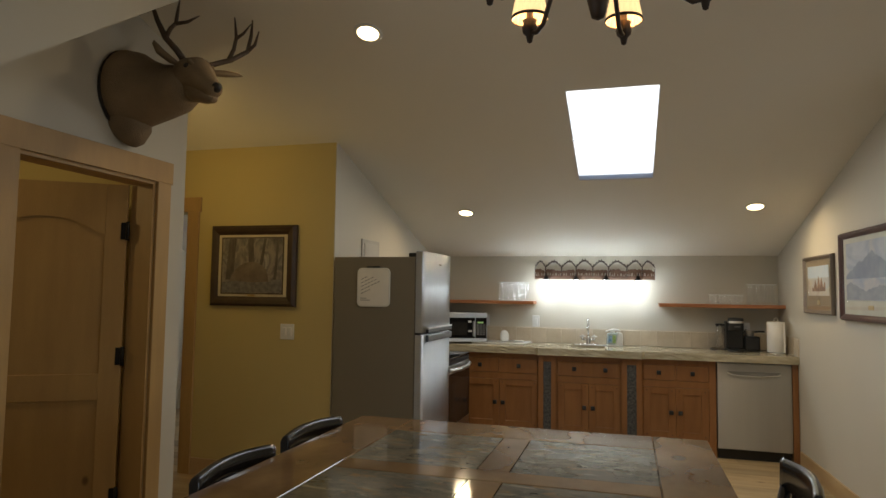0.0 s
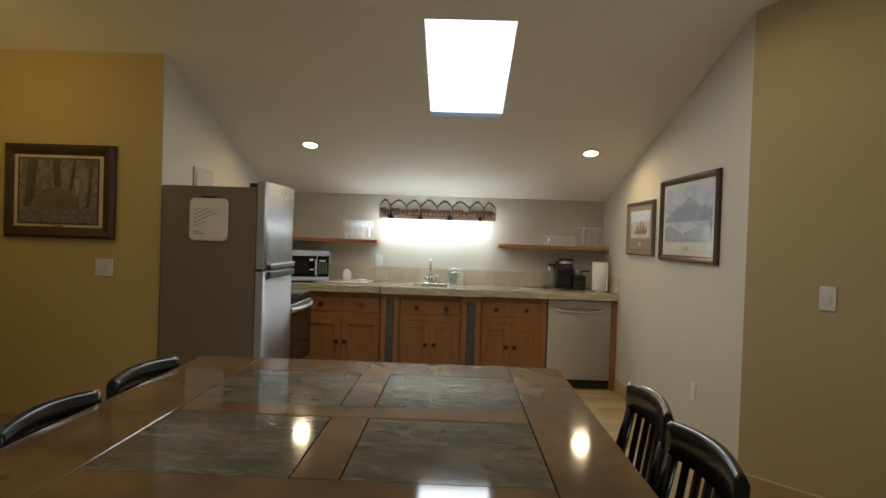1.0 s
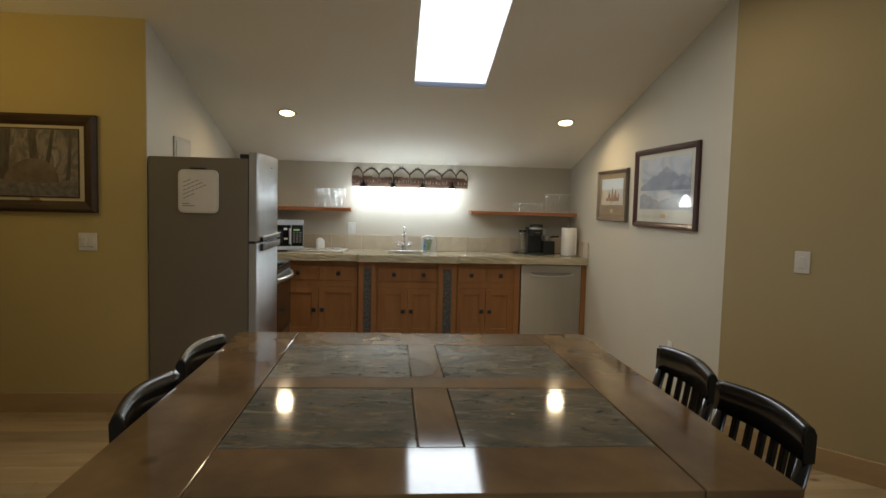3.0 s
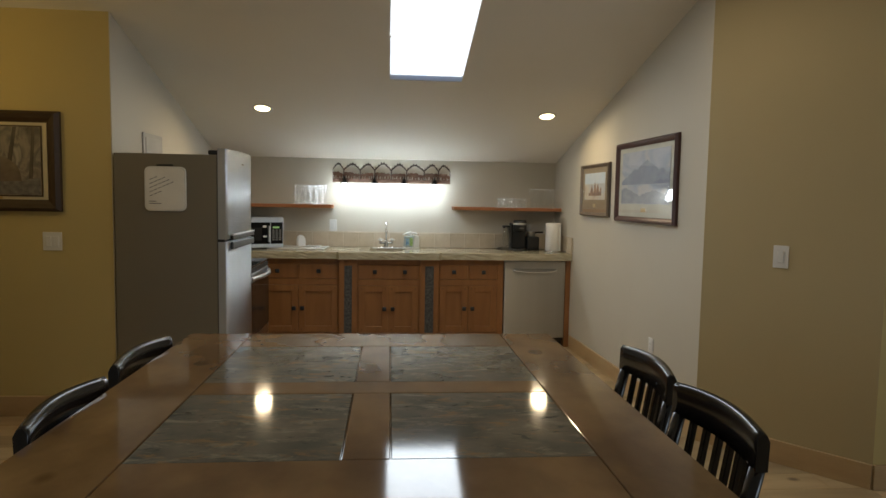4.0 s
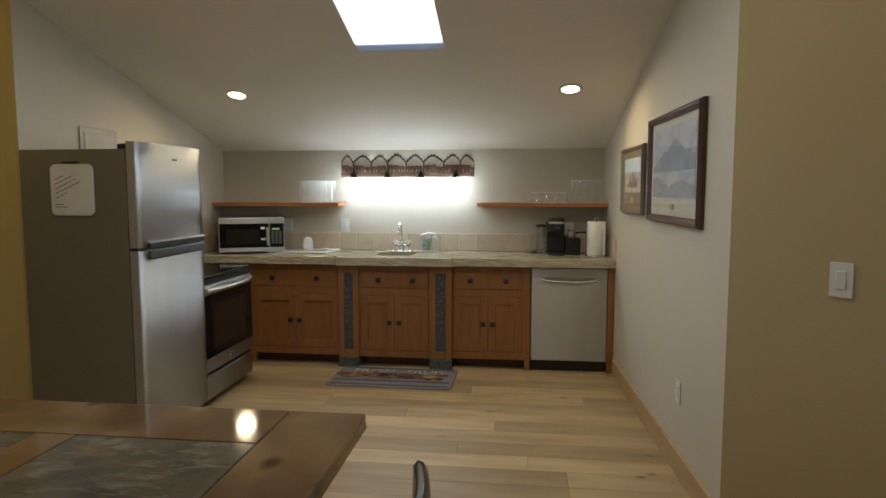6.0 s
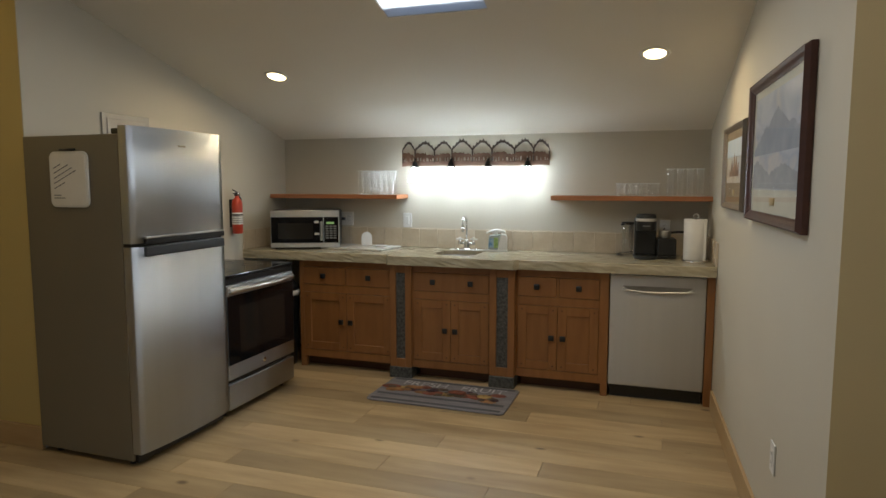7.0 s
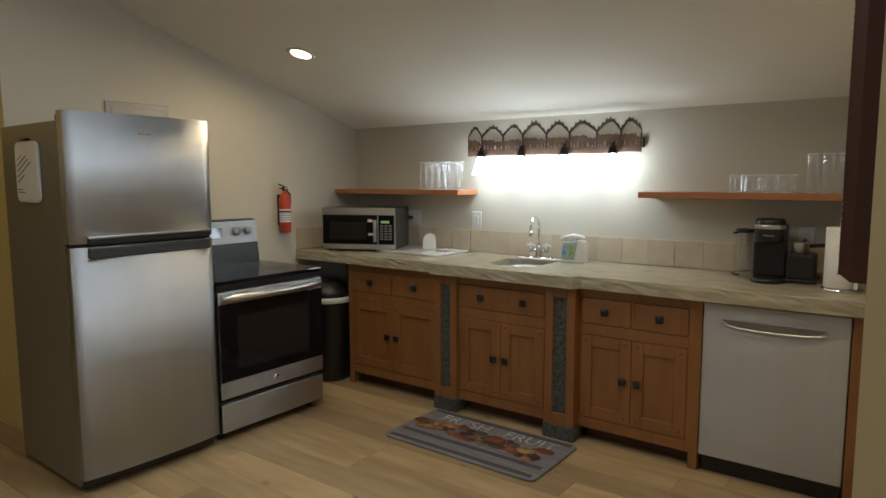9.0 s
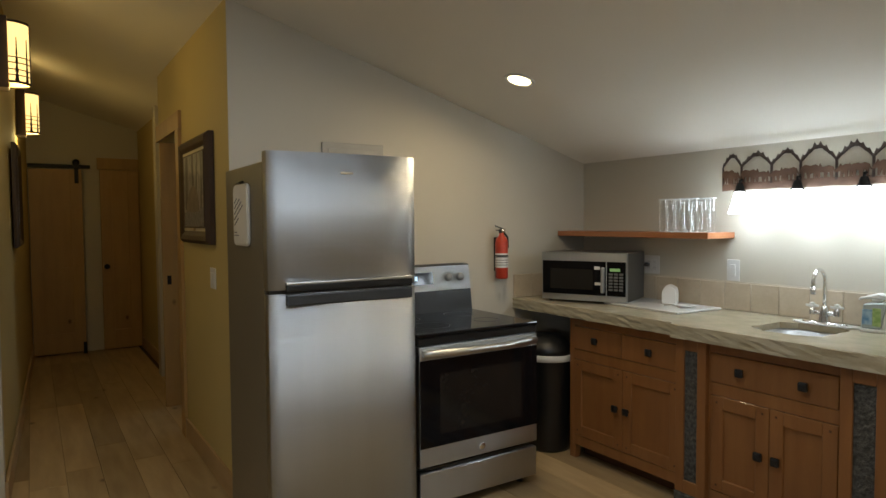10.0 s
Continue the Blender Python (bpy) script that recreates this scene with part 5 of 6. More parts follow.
def paper_towel():
    t = thing("paper_towel_roll", "white paper towel roll on a steel holder", "paper towel", pose(-0.115, -0.36, CT1))
    part("holder_base", lathe([(0, 0), (0.085, 0), (0.086, 0.005), (0.08, 0.012), (0, 0.012)], 30), M_CHROME, t)
    part("rod", join(tube([(0, 0, 0.01), (0, 0, 0.30)], 0.006, 8), tube([(0.018 * math.cos(radians(a)), 0, 0.312 + 0.016 * math.sin(radians(a))) for a in range(-90, 271, 30)], 0.0035, 8)), M_CHROME, t)
    prof = [(0.02, 0.014), (0.072, 0.014), (0.075, 0.018), (0.075, 0.288), (0.072, 0.292), (0.02, 0.292)]
    part("roll", lathe(prof, 36), M_PAPER, t)
    part("sheet", bx(0.05, 0.066, -0.064, -0.0605, 0.016, 0.29), M_PAPER, t)


paper_towel()

# ---- walls: plates, extinguisher, panel, pictures ----


def plate(name, m, w, h, kind, label, category):
    """A cover plate facing -y at its own origin."""
    t = thing(name, label, category, m)
    part("cover_plate", bx(-w / 2, w / 2, -0.006, 0, -h / 2, h / 2, 0.002), M_WHITE, t)
    n = 2 if w > 0.1 else 1
    for i in range(n):
        cx = (i - (n - 1) / 2) * 0.046
        if kind == "switch":
            part("rocker", bx(cx - 0.0165, cx + 0.0165, -0.0105, -0.005, -0.033, 0.033, 0.002), M_WHITE, t)
        else:
            s = part("socket", bx(cx - 0.0165, cx + 0.0165, -0.0085, -0.005, -0.033, 0.033, 0.002), M_WHITE, t)
            for z in (-0.018, 0.018):
                for px in (-0.006, 0.006):
                    part("slot", bx(cx + px - 0.001, cx + px + 0.001, -0.009, -0.0082, z - 0.004, z + 0.004), M_BLACK, s)
    return t


plate("light_switch", pose(-2.377, -0.001, 1.162), 0.078, 0.122, "switch", "white rocker switch plate on the kitchen wall", "switch")
pl = plate("wall_outlet", pose(-2.945, -0.001, 1.165), 0.118, 0.118, "outlet", "white double outlet with a plug and cable", "outlet")
part("plug", join(bx(-0.04, -0.012, -0.034, -0.008, -0.012, 0.012, 0.004), tube([(-0.028, -0.03, 0), (-0.05, -0.04, -0.01), (-0.09, -0.03, -0.03), (-0.105, -0.03, -0.12), (-0.10, -0.04, -0.215)], 0.0035, 8)), M_GRIP, pl, "grey plug and cable")
plate("wall_outlet", pose(-0.31, -0.001, 1.14), 0.075, 0.118, "outlet", "white wall outlet behind the coffee maker", "outlet")
plate("light_switch", pose(-3.938, YB - 0.001, 1.14), 0.118, 0.118, "switch", "white double switch plate on the golden hall wall", "switch")
plate("wall_outlet", pose(east_x(-2.45) - 0.001, -2.45, 0.435, 0, 0, -87.85), 0.072, 0.118, "outlet", "white wall outlet low on the kitchen wall", "outlet")
ang = math.degrees(math.atan2(B_.y - A_.y, B_.x - A_.x))
sp = A_ + (B_ - A_) * 0.47
plate("light_switch", Matrix.Translation((sp.x, sp.y, 1.165)) @ Matrix.Rotation(radians(ang), 4, "Z") @ Matrix.Translation((0, -0.001, 0)), 0.080, 0.125, "switch", "white rocker switch plate on the angled wall", "switch")


def extinguisher():
    t = thing("fire_extinguisher", "red fire extinguisher hung on the wall beside the stove", "fire extinguisher", pose(XL + 0.062, -0.80, 1.075))
    red = mat("red_enamel", (0.50, 0.055, 0.025), 0.3, c2=(0.44, 0.045, 0.02), bump=0.01)
    c = part("cylinder", lathe([(0, 0), (0.036, 0.002), (0.041, 0.012), (0.041, 0.235), (0.036, 0.262), (0.02, 0.28), (0.016, 0.285), (0.016, 0.30), (0, 0.30)], 26), red, t)
    part("label", lathe([(0.0412, 0.075), (0.0418, 0.078), (0.0418, 0.165), (0.0412, 0.168)], 26), M_PAPER, c, "white instruction label")
    for i in range(4):
        part("line_of_print", lathe([(0.0419, 0.09 + 0.016 * i), (0.0421, 0.092 + 0.016 * i), (0.0419, 0.094 + 0.016 * i)], 26), M_KEY, c)
    part("strap", lathe([(0.0412, 0.145), (0.0432, 0.146), (0.0432, 0.156), (0.0412, 0.157)], 26), M_BLACK, t)
    part("valve", join(bx(-0.014, 0.014, -0.016, 0.016, 0.295, 0.325, 0.004), tube([(0.0, 0.01, 0.325), (0.0, -0.05, 0.345)], 0.007, 8, 0.6), tube([(0.0, 0.012, 0.31), (0.0, -0.045, 0.318)], 0.006, 8, 0.6), tube([(0.0, 0.02, 0.30), (0.004, 0.045, 0.27), (0.004, 0.048, 0.2)], 0.007, 8)), M_BLACK, t, "black valve head and hose")
    part("gauge", moved(lathe([(0, 0), (0.014, 0), (0.014, 0.006), (0, 0.006)], 16), Matrix.Translation((0.014, 0.0, 0.312)) @ Matrix.Rotation(radians(90), 4, "Y")), M_CHROME, t)
    part("wall_bracket", bx(-0.06, -0.04, -0.02, 0.02, 0.05, 0.27, 0.002), M_BLACK, t)


extinguisher()
pn = thing("service_panel", "flat grey metal service panel on the wall above the refrigerator", "panel")
part("cover", bx(XL + 0.0005, XL + 0.012, -2.01, -1.63, 1.50, 1.895, 0.003), mat("grey_panel", (0.40, 0.38, 0.34), 0.5, 0.2, fine=120), pn)
part("door", bx(XL + 0.012, XL + 0.017, -1.975, -1.665, 1.53, 1.862, 0.002), mat("grey_panel_door", (0.42, 0.40, 0.36), 0.5, 0.2, fine=120), pn)


def art_material(name, cols, scale, stretch=(1, 1, 1), distortion=0.8):
    """Soft blotches of paint in a handful of colours."""
    m = bpy.data.materials.new(name)
    m.use_nodes = True
    N, L = m.node_tree.nodes, m.node_tree.links
    p = N["Principled BSDF"]
    p.inputs["Roughness"].default_value = 0.45
    tc = N.new("ShaderNodeTexCoord")
    mp = N.new("ShaderNodeMapping")
    mp.inputs["Scale"].default_value = stretch
    n = N.new("ShaderNodeTexNoise")
    n.inputs["Scale"].default_value, n.inputs["Detail"].default_value, n.inputs["Distortion"].default_value = scale, 6, distortion
    r = N.new("ShaderNodeValToRGB")
    e = r.color_ramp.elements
    e[0].position, e[0].color = 0.30, (*cols[0], 1)
    e[1].position, e[1].color = 0.70, (*cols[-1], 1)
    for i, c in enumerate(cols[1:-1]):
        k = e.new(0.30 + 0.40 * (i + 1) / (len(cols) - 1))
        k.color = (*c, 1)
    L.new(tc.outputs["Object"], mp.inputs["Vector"])
    L.new(mp.outputs["Vector"], n.inputs["Vector"])
    L.new(n.outputs["Fac"], r.inputs["Fac"])
    L.new(r.outputs["Color"], p.inputs["Base Color"])
    return m


def framed_picture(name, m, w, h, fw, fd, frame_mat, layers, label, glazed=True, bead=False):
    """A frame facing -y, its back at y = 0; layers: (inset, depth, material, part name)."""
    t = thing(name, label, "picture", m)
    prof = [(0, 0), (0, -fd * 0.55), (fw * 0.25, -fd), (fw * 0.55, -fd * 0.86), (fw * 0.8, -fd * 0.62), (fw, -fd * 0.5), (fw, 0)]
    bm = bmesh.new()
    loops = []
    for u, d_ in prof:
        loops.append([bm.verts.new((sx_ * (w / 2 - u), d_, sz_ * (h / 2 - u))) for sx_, sz_ in ((-1, -1), (1, -1), (1, 1), (-1, 1))])
    for a, b in zip(loops, loops[1:]):
        for i in range(4):
            bm.faces.new((a[i], a[(i + 1) % 4], b[(i + 1) % 4], b[i]))
    bmesh.ops.recalc_face_normals(bm, faces=bm.faces[:])
    f = part("frame", bm, frame_mat, t)
    if bead:
        b_ = []
        n = 60
        for i in range(n):
            z = -h / 2 + 0.01 + (h - 0.02) * i / (n - 1)
            for s in (-1, 1):
                b_.append((s * (w / 2 - fw * 0.22), z))
        n2 = int(n * w / h)
        for i in range(n2):
            x = -w / 2 + 0.01 + (w - 0.02) * i / (n2 - 1)
            for s in (-1, 1):
                b_.append((x, s * (h / 2 - fw * 0.22)))
        verts, faces = [], []
        for x, z in b_:
            k = len(verts)
            r = 0.0022
            verts += [(x - r, -fd + 0.001, z), (x, -fd + 0.001, z - r), (x + r, -fd + 0.001, z), (x, -fd + 0.001, z + r), (x, -fd - 0.0012, z)]
            faces += [(k, k + 1, k + 4), (k + 1, k + 2, k + 4), (k + 2, k + 3, k + 4), (k + 3, k, k + 4)]
        me = bpy.data.meshes.new("beading")
        me.from_pydata(verts, [], faces)
        me.materials.append(frame_mat)
        bo = new("beading", me)
        bo.parent = f
    for inset, d_, mt, nm in layers:
        part(nm, bx(-w / 2 + inset, w / 2 - inset, -d_ - 0.002, -d_ + 0.001, -h / 2 + inset, h / 2 - inset), mt, t)
    if glazed:
        gb = bmesh.new()
        gb.faces.new([gb.verts.new((u * (w / 2 - fw), -fd * 0.5, v * (h / 2 - fw))) for u, v in ((-1, -1), (1, -1), (1, 1), (-1, 1))])
        g = part("glazing", gb, thin_glass("picture_glass", 0.02, 0.35), t)
        g.visible_shadow = False
    return t


M_MAHOG = mat("mahogany_frame", (0.075, 0.026, 0.018), 0.35, c2=(0.05, 0.018, 0.013), scale=5, fine=40, stretch=(1, 1, 4))
M_GREYFRAME = mat("grey_wood_frame", (0.16, 0.125, 0.09), 0.45, c2=(0.12, 0.09, 0.065), scale=5, fine=40)
M_MATBOARD = mat("ivory_mat_board", (0.60, 0.59, 0.50), 0.9, fine=150)
M_TANMAT = mat("tan_mat_board", (0.26, 0.20, 0.13), 0.9, fine=150)
M_ART_A = art_material("misty_mountains", [(0.34, 0.38, 0.47), (0.44, 0.47, 0.53), (0.30, 0.35, 0.45), (0.50, 0.48, 0.46), (0.40, 0.43, 0.48)], 2.2, (1, 1, 2.2))
M_ART_B = art_material("riders_in_snow", [(0.50, 0.52, 0.52), (0.42, 0.46, 0.50), (0.55, 0.50, 0.42), (0.25, 0.16, 0.10)], 4.0, (1, 1, 1.4))
M_ART_C = art_material("dark_woodland", [(0.07, 0.062, 0.055), (0.15, 0.13, 0.11), (0.26, 0.225, 0.185), (0.12, 0.11, 0.10), (0.32, 0.29, 0.25)], 7.0, (1.6, 1, 1.0), 0.6)
yA, yB2 = -2.255, -1.243
pa = framed_picture("framed_print", pose(east_x(yA) - 0.002, yA, 1.607, 0, 0, -87.85), 1.0, 0.61, 0.045, 0.036, M_MAHOG,
                    [(0.04, 0.010, M_MATBOARD, "mat_board")], "blue mountain landscape print in a beaded mahogany frame", bead=True)
part("print", bx(-0.40, 0.40, -0.0155, -0.0125, -0.165, 0.225), M_ART_A, pa)
part("title_plate", bx(-0.04, 0.04, -0.0155, -0.0125, -0.225, -0.195), M_BRASSY, pa)


def ridge(x0, x1, peaks, z0, seed):
    """A painted skyline: peaks are (place along the width, height), broken up a little."""
    rr = random.Random(seed)
    out = []
    for i in range(41):
        k = i / 40
        z = max(h * max(0.0, 1 - abs(k - c) / wd) for c, h, wd in peaks)
        out.append((x0 + (x1 - x0) * k, z0 + z + rr.uniform(0, 0.012)))
    return out + [(x1, z0 - 0.02), (x0, z0 - 0.02)]


M_PEAK = mat("painted_blue_peak", (0.155, 0.195, 0.285), 0.5, c2=(0.27, 0.30, 0.37), scale=9, fine=40, contrast=0.2)
M_FOOT = mat("painted_grey_slope", (0.215, 0.235, 0.285), 0.5, c2=(0.33, 0.34, 0.37), scale=12, fine=40, stretch=(1, 1, 2), contrast=0.22)
part("painted_peak", prism(ridge(-0.40, 0.40, [(0.55, 0.15, 0.45), (0.30, 0.09, 0.3), (0.85, 0.08, 0.4)], 0.0, 3), -0.0165, -0.0150, "y"), M_PEAK, pa)
part("painted_slope", prism(ridge(-0.40, 0.40, [(0.1, 0.09, 0.5), (0.7, 0.07, 0.5)], -0.14, 5), -0.0172, -0.0160, "y"), M_FOOT, pa)
pb = framed_picture("framed_print", pose(east_x(yB2) - 0.002, yB2, 1.557, 0, 0, -87.85), 0.69, 0.462, 0.034, 0.030, M_GREYFRAME,
                    [(0.03, 0.009, M_TANMAT, "mat_board")], "pale winter scene print in a grey wooden frame", bead=False)
part("print", bx(-0.25, 0.25, -0.0145, -0.0115, -0.085, 0.15), M_ART_B, pb)
part("title_plate", bx(-0.03, 0.03, -0.0145, -0.0115, -0.155, -0.12), M_BRASSY, pb)
M_RIDERS = mat("painted_riders_brown", (0.12, 0.075, 0.05), 0.5, c2=(0.32, 0.20, 0.13), scale=26, fine=60, contrast=0.15)
M_BLUESKY = mat("painted_pale_sky", (0.36, 0.45, 0.56), 0.5, c2=(0.50, 0.55, 0.60), scale=6, fine=40)
part("painted_sky", bx(-0.25, 0.25, -0.0152, -0.0140, 0.055, 0.15), M_BLUESKY, pb)
part("painted_riders", prism(ridge(-0.14, 0.17, [(0.25, 0.07, 0.12), (0.5, 0.10, 0.12), (0.72, 0.08, 0.14), (0.95, 0.05, 0.1)], -0.03, 8), -0.0160, -0.0150, "y"), M_RIDERS, pb)
M_WALNUT = mat("walnut_frame", (0.06, 0.032, 0.014), 0.55, c2=(0.035, 0.018, 0.008), scale=6, fine=40)
M_LINEN = mat("linen_liner", (0.62, 0.54, 0.36), 0.85, fine=200, bump=0.2)
pc = framed_picture("framed_painting", pose(-4.243, YB - 0.002, 1.645), 0.752, 0.63, 0.085, 0.05, M_WALNUT,
                    [(0.074, 0.030, M_LINEN, "liner")], "dark woodland painting in a deep walnut frame with linen liner", glazed=False)
part("inner_fillet", join(bx(-0.275, 0.275, -0.037, -0.031, 0.214, 0.222), bx(-0.275, 0.275, -0.037, -0.031, -0.222, -0.214), bx(-0.275, -0.267, -0.037, -0.031, -0.214, 0.214), bx(0.267, 0.275, -0.037, -0.031, -0.214, 0.214)), M_WALNUT, pc)
part("canvas", bx(-0.267, 0.267, -0.0355, -0.031, -0.214, 0.214), M_ART_C, pc)
M_BARK = mat("painted_bark", (0.055, 0.047, 0.040), 0.6, c2=(0.12, 0.10, 0.08), scale=18, fine=60, stretch=(3, 1, 0.6), contrast=0.2)
for u0, u1, lean in ((-0.235, -0.165, 0.02), (-0.02, 0.035, -0.03), (0.045, 0.075, 0.05), (0.19, 0.215, 0.02)):
    part("painted_trunk", prism([(u0, -0.11), (u1, -0.11), (u1 + lean, 0.212), (u0 + lean + 0.008, 0.212)], -0.0360, -0.0350, "y"), M_BARK, pc)
M_PAINTED = mat("painted_umber", (0.115, 0.088, 0.064), 0.6, c2=(0.20, 0.155, 0.115), scale=12, fine=60, contrast=0.18)
M_PAINTEDGREY = mat("painted_grey", (0.20, 0.19, 0.175), 0.6, c2=(0.11, 0.10, 0.095), scale=30, fine=60, contrast=0.15)
part("painted_mound", prism([(-0.20 + 0.34 * i / 18, -0.13 + 0.15 * math.sin(math.pi * i / 18) ** 0.6 + 0.06 * (i / 18) ** 3) for i in range(19)] + [(0.15, -0.13)], -0.0362, -0.0350, "y"), M_PAINTED, pc)
part("painted_ground", prism([(-0.262, -0.209), (0.262, -0.209), (0.262, -0.10), (0.15, -0.125), (0.0, -0.13), (-0.15, -0.12), (-0.262, -0.13)], -0.0366, -0.0350, "y"), M_PAINTEDGREY, pc)
part("title_plate", bx(-0.03, 0.03, -0.040, -0.034, -0.238, -0.224), M_BRASSY, pc)
framed_picture("framed_picture", pose(-5.75, hall_south_y(-5.75) + 0.012, 1.65, 0, 0, 178.3), 0.60, 0.72, 0.06, 0.035, M_WALNUT, [(0.055, 0.012, M_ART_C, "print")], "dark picture in a walnut frame in the hall")

# ---- rug before the sink ----


def letters(text, size, m, parent, material, name="lettering"):
    cu = bpy.data.curves.new("lettering", "FONT")
    cu.body, cu.size, cu.extrude, cu.align_x = text, size, 0.0004, "CENTER"
    tmp = new("tmp_text", cu)
    bpy.context.view_layer.update()
    me = bpy.data.meshes.new_from_object(tmp.evaluated_get(bpy.context.evaluated_depsgraph_get()))
    bpy.data.objects.remove(tmp)
    bpy.data.curves.remove(cu)
    me.transform(m)
    me.materials.append(material)
    ob = new(name, me)
    ob.parent = parent
    return ob


def rug():
    t = thing("kitchen_mat", "cushioned kitchen mat printed with fruit and the words fresh fruit", "mat", pose(-1.735, -0.952, 0, 0, 0, -0.8))
    w, d_ = 0.97, 0.51
    base = mat("grey_plank_print", (0.13, 0.125, 0.14), 0.7, c2=(0.25, 0.235, 0.245), scale=6, fine=60, stretch=(1, 9, 1), bump=0.1)
    dark = mat("charcoal_print", (0.05, 0.05, 0.055), 0.7, c2=(0.08, 0.08, 0.09), scale=6, stretch=(1, 6, 1))
    o = arc(w / 2 - 0.04, d_ / 2 - 0.04, 0.04, 0, 90, 5) + arc(-w / 2 + 0.04, d_ / 2 - 0.04, 0.04, 90, 180, 5) + arc(-w / 2 + 0.04, -d_ / 2 + 0.04, 0.04, 180, 270, 5) + arc(w / 2 - 0.04, -d_ / 2 + 0.04, 0.04, 270, 360, 5)
    part("cushion", prism(o, 0.0, 0.013, "z", 0.004), base, t)
    for y0, y1 in ((-0.235, -0.20), (-0.13, -0.095), (0.205, 0.235)):
        part("printed_stripe", bx(-w / 2 + 0.03, w / 2 - 0.03, y0, y1, 0.0128, 0.0136), dark, t)
    pale = mat("pale_print", (0.52, 0.52, 0.54), 0.7, c2=(0.30, 0.30, 0.32), scale=22, contrast=0.12)
    letters("FRESH", 0.125, Matrix.Translation((-0.19, 0.112, 0.0142)), t, pale)
    letters("FRUIT", 0.125, Matrix.Translation((0.24, 0.112, 0.0142)), t, pale)
    rr = random.Random(21)
    hues = [((0.40, 0.20, 0.08), "printed_orange"), ((0.27, 0.085, 0.05), "printed_apple"), ((0.42, 0.28, 0.10), "printed_peach"), ((0.07, 0.03, 0.045), "printed_grape"), ((0.12, 0.085, 0.06), "printed_leaf")]
    mats = [mat(n + "_ink", c, 0.7, c2=tuple(v * 0.45 for v in c), scale=24, contrast=0.15) for c, n in hues]
    for i in range(58):
        k = rr.randrange(5)
        r = (0.045, 0.05, 0.045, 0.022, 0.03)[k] * rr.uniform(0.7, 1.1)
        x, y = rr.uniform(-0.42, 0.38), rr.uniform(-0.06, 0.08)
        bm = moved(lathe([(0, 0.0009), (1, 0.0008), (1, 0.0)], 14), Matrix.Translation((x, y, 0.013 + 0.0001 * i)) @ Matrix.Diagonal((r * rr.uniform(1, 1.5), r * 0.85, 0.35, 1)))
        part(hues[k][1], bm, mats[k], t)


rug()

# ---- chandelier over the table ----


def chandelier():
    cx, cy, cz = -1.505, -5.15, 2.335
    t = thing("chandelier", "dark iron chandelier with six small pleated amber shades", "chandelier", pose(cx, cy, cz))
    part("hub", lathe([(0, -0.12), (0.018, -0.11), (0.03, -0.06), (0.014, -0.02), (0.02, 0.05), (0.045, 0.10), (0.02, 0.16), (0.012, 0.35), (0, 0.35)], 18), M_DARKBROWN, t)
    top = ceil_z(cy) - cz
    part("chain", tube([(0, 0, 0.34), (0, 0, top - 0.02)], 0.006, 8), M_DARKBROWN, t)
    part("canopy", lathe([(0.012, top - 0.06), (0.05, top - 0.045), (0.065, top - 0.01), (0.065, top + 0.01)], 20), M_DARKBROWN, t)
    shade_mat = glow("amber_shade", (0.95, 0.62, 0.28), 1.1)
    bulb_mat = glow("warm_bulb", (1.0, 0.82, 0.5), 14)
    R = 0.30
    for i in range(6):
        a = radians(77 + 60 * i)
        m = Matrix.Rotation(a, 4, "Z")
        pts = [(0.02, 0, 0.04), (0.06, 0, 0.12), (0.11, 0, 0.15), (0.16, 0, 0.11), (0.20, 0, 0.02), (0.235, 0, -0.045), (0.265, 0, -0.06), (R, 0, -0.05)]
        fine = []
        for p0, p1 in zip(pts, pts[1:]):
            for k in range(4):
                fine.append(tuple(p0[j] + (p1[j] - p0[j]) * k / 4 for j in range(3)))
        fine.append(pts[-1])
        arm = part("arm", moved(tube(fine, 0.0075, 8), m), M_DARKBROWN, t)
        part("candle_cup", moved(lathe([(0, -0.085), (0.008, -0.08), (0.012, -0.06), (0.022, -0.05), (0.026, -0.035), (0.02, -0.02), (0.024, -0.01), (0.012, -0.008), (0.010, 0.04), (0, 0.04)], 14, (R, 0, 0)), m), M_DARKBROWN, arm)
        n = 36
        bm = bmesh.new()
        rings = []
        for r0, z in ((0.056, -0.005), (0.057, 0.0), (0.046, 0.055), (0.036, 0.092)):
            rings.append([bm.verts.new((R + (r0 + 0.0012 * (-1) ** k) * math.cos(2 * math.pi * k / n), (r0 + 0.0012 * (-1) ** k) * math.sin(2 * math.pi * k / n), z)) for k in range(n)])
        for q, w_ in zip(rings, rings[1:]):
            for k in range(n):
                bm.faces.new((q[k], q[(k + 1) % n], w_[(k + 1) % n], w_[k]))
        part("shade", moved(bm, m), shade_mat, arm, "pleated amber fabric shade")
        part("bulb", moved(lathe([(0, 0.035), (0.01, 0.04), (0.014, 0.06), (0.006, 0.085), (0, 0.09)], 12, (R, 0, 0)), m), bulb_mat, arm, "glowing candle bulb")
        part("shade_trim", moved(lathe([(0.057, -0.008), (0.0595, -0.006), (0.0595, 0.001), (0.057, 0.002)], 30, (R, 0, 0)), m), M_DARKBROWN, arm)


chandelier()

# ---- mounted head on the wall ----


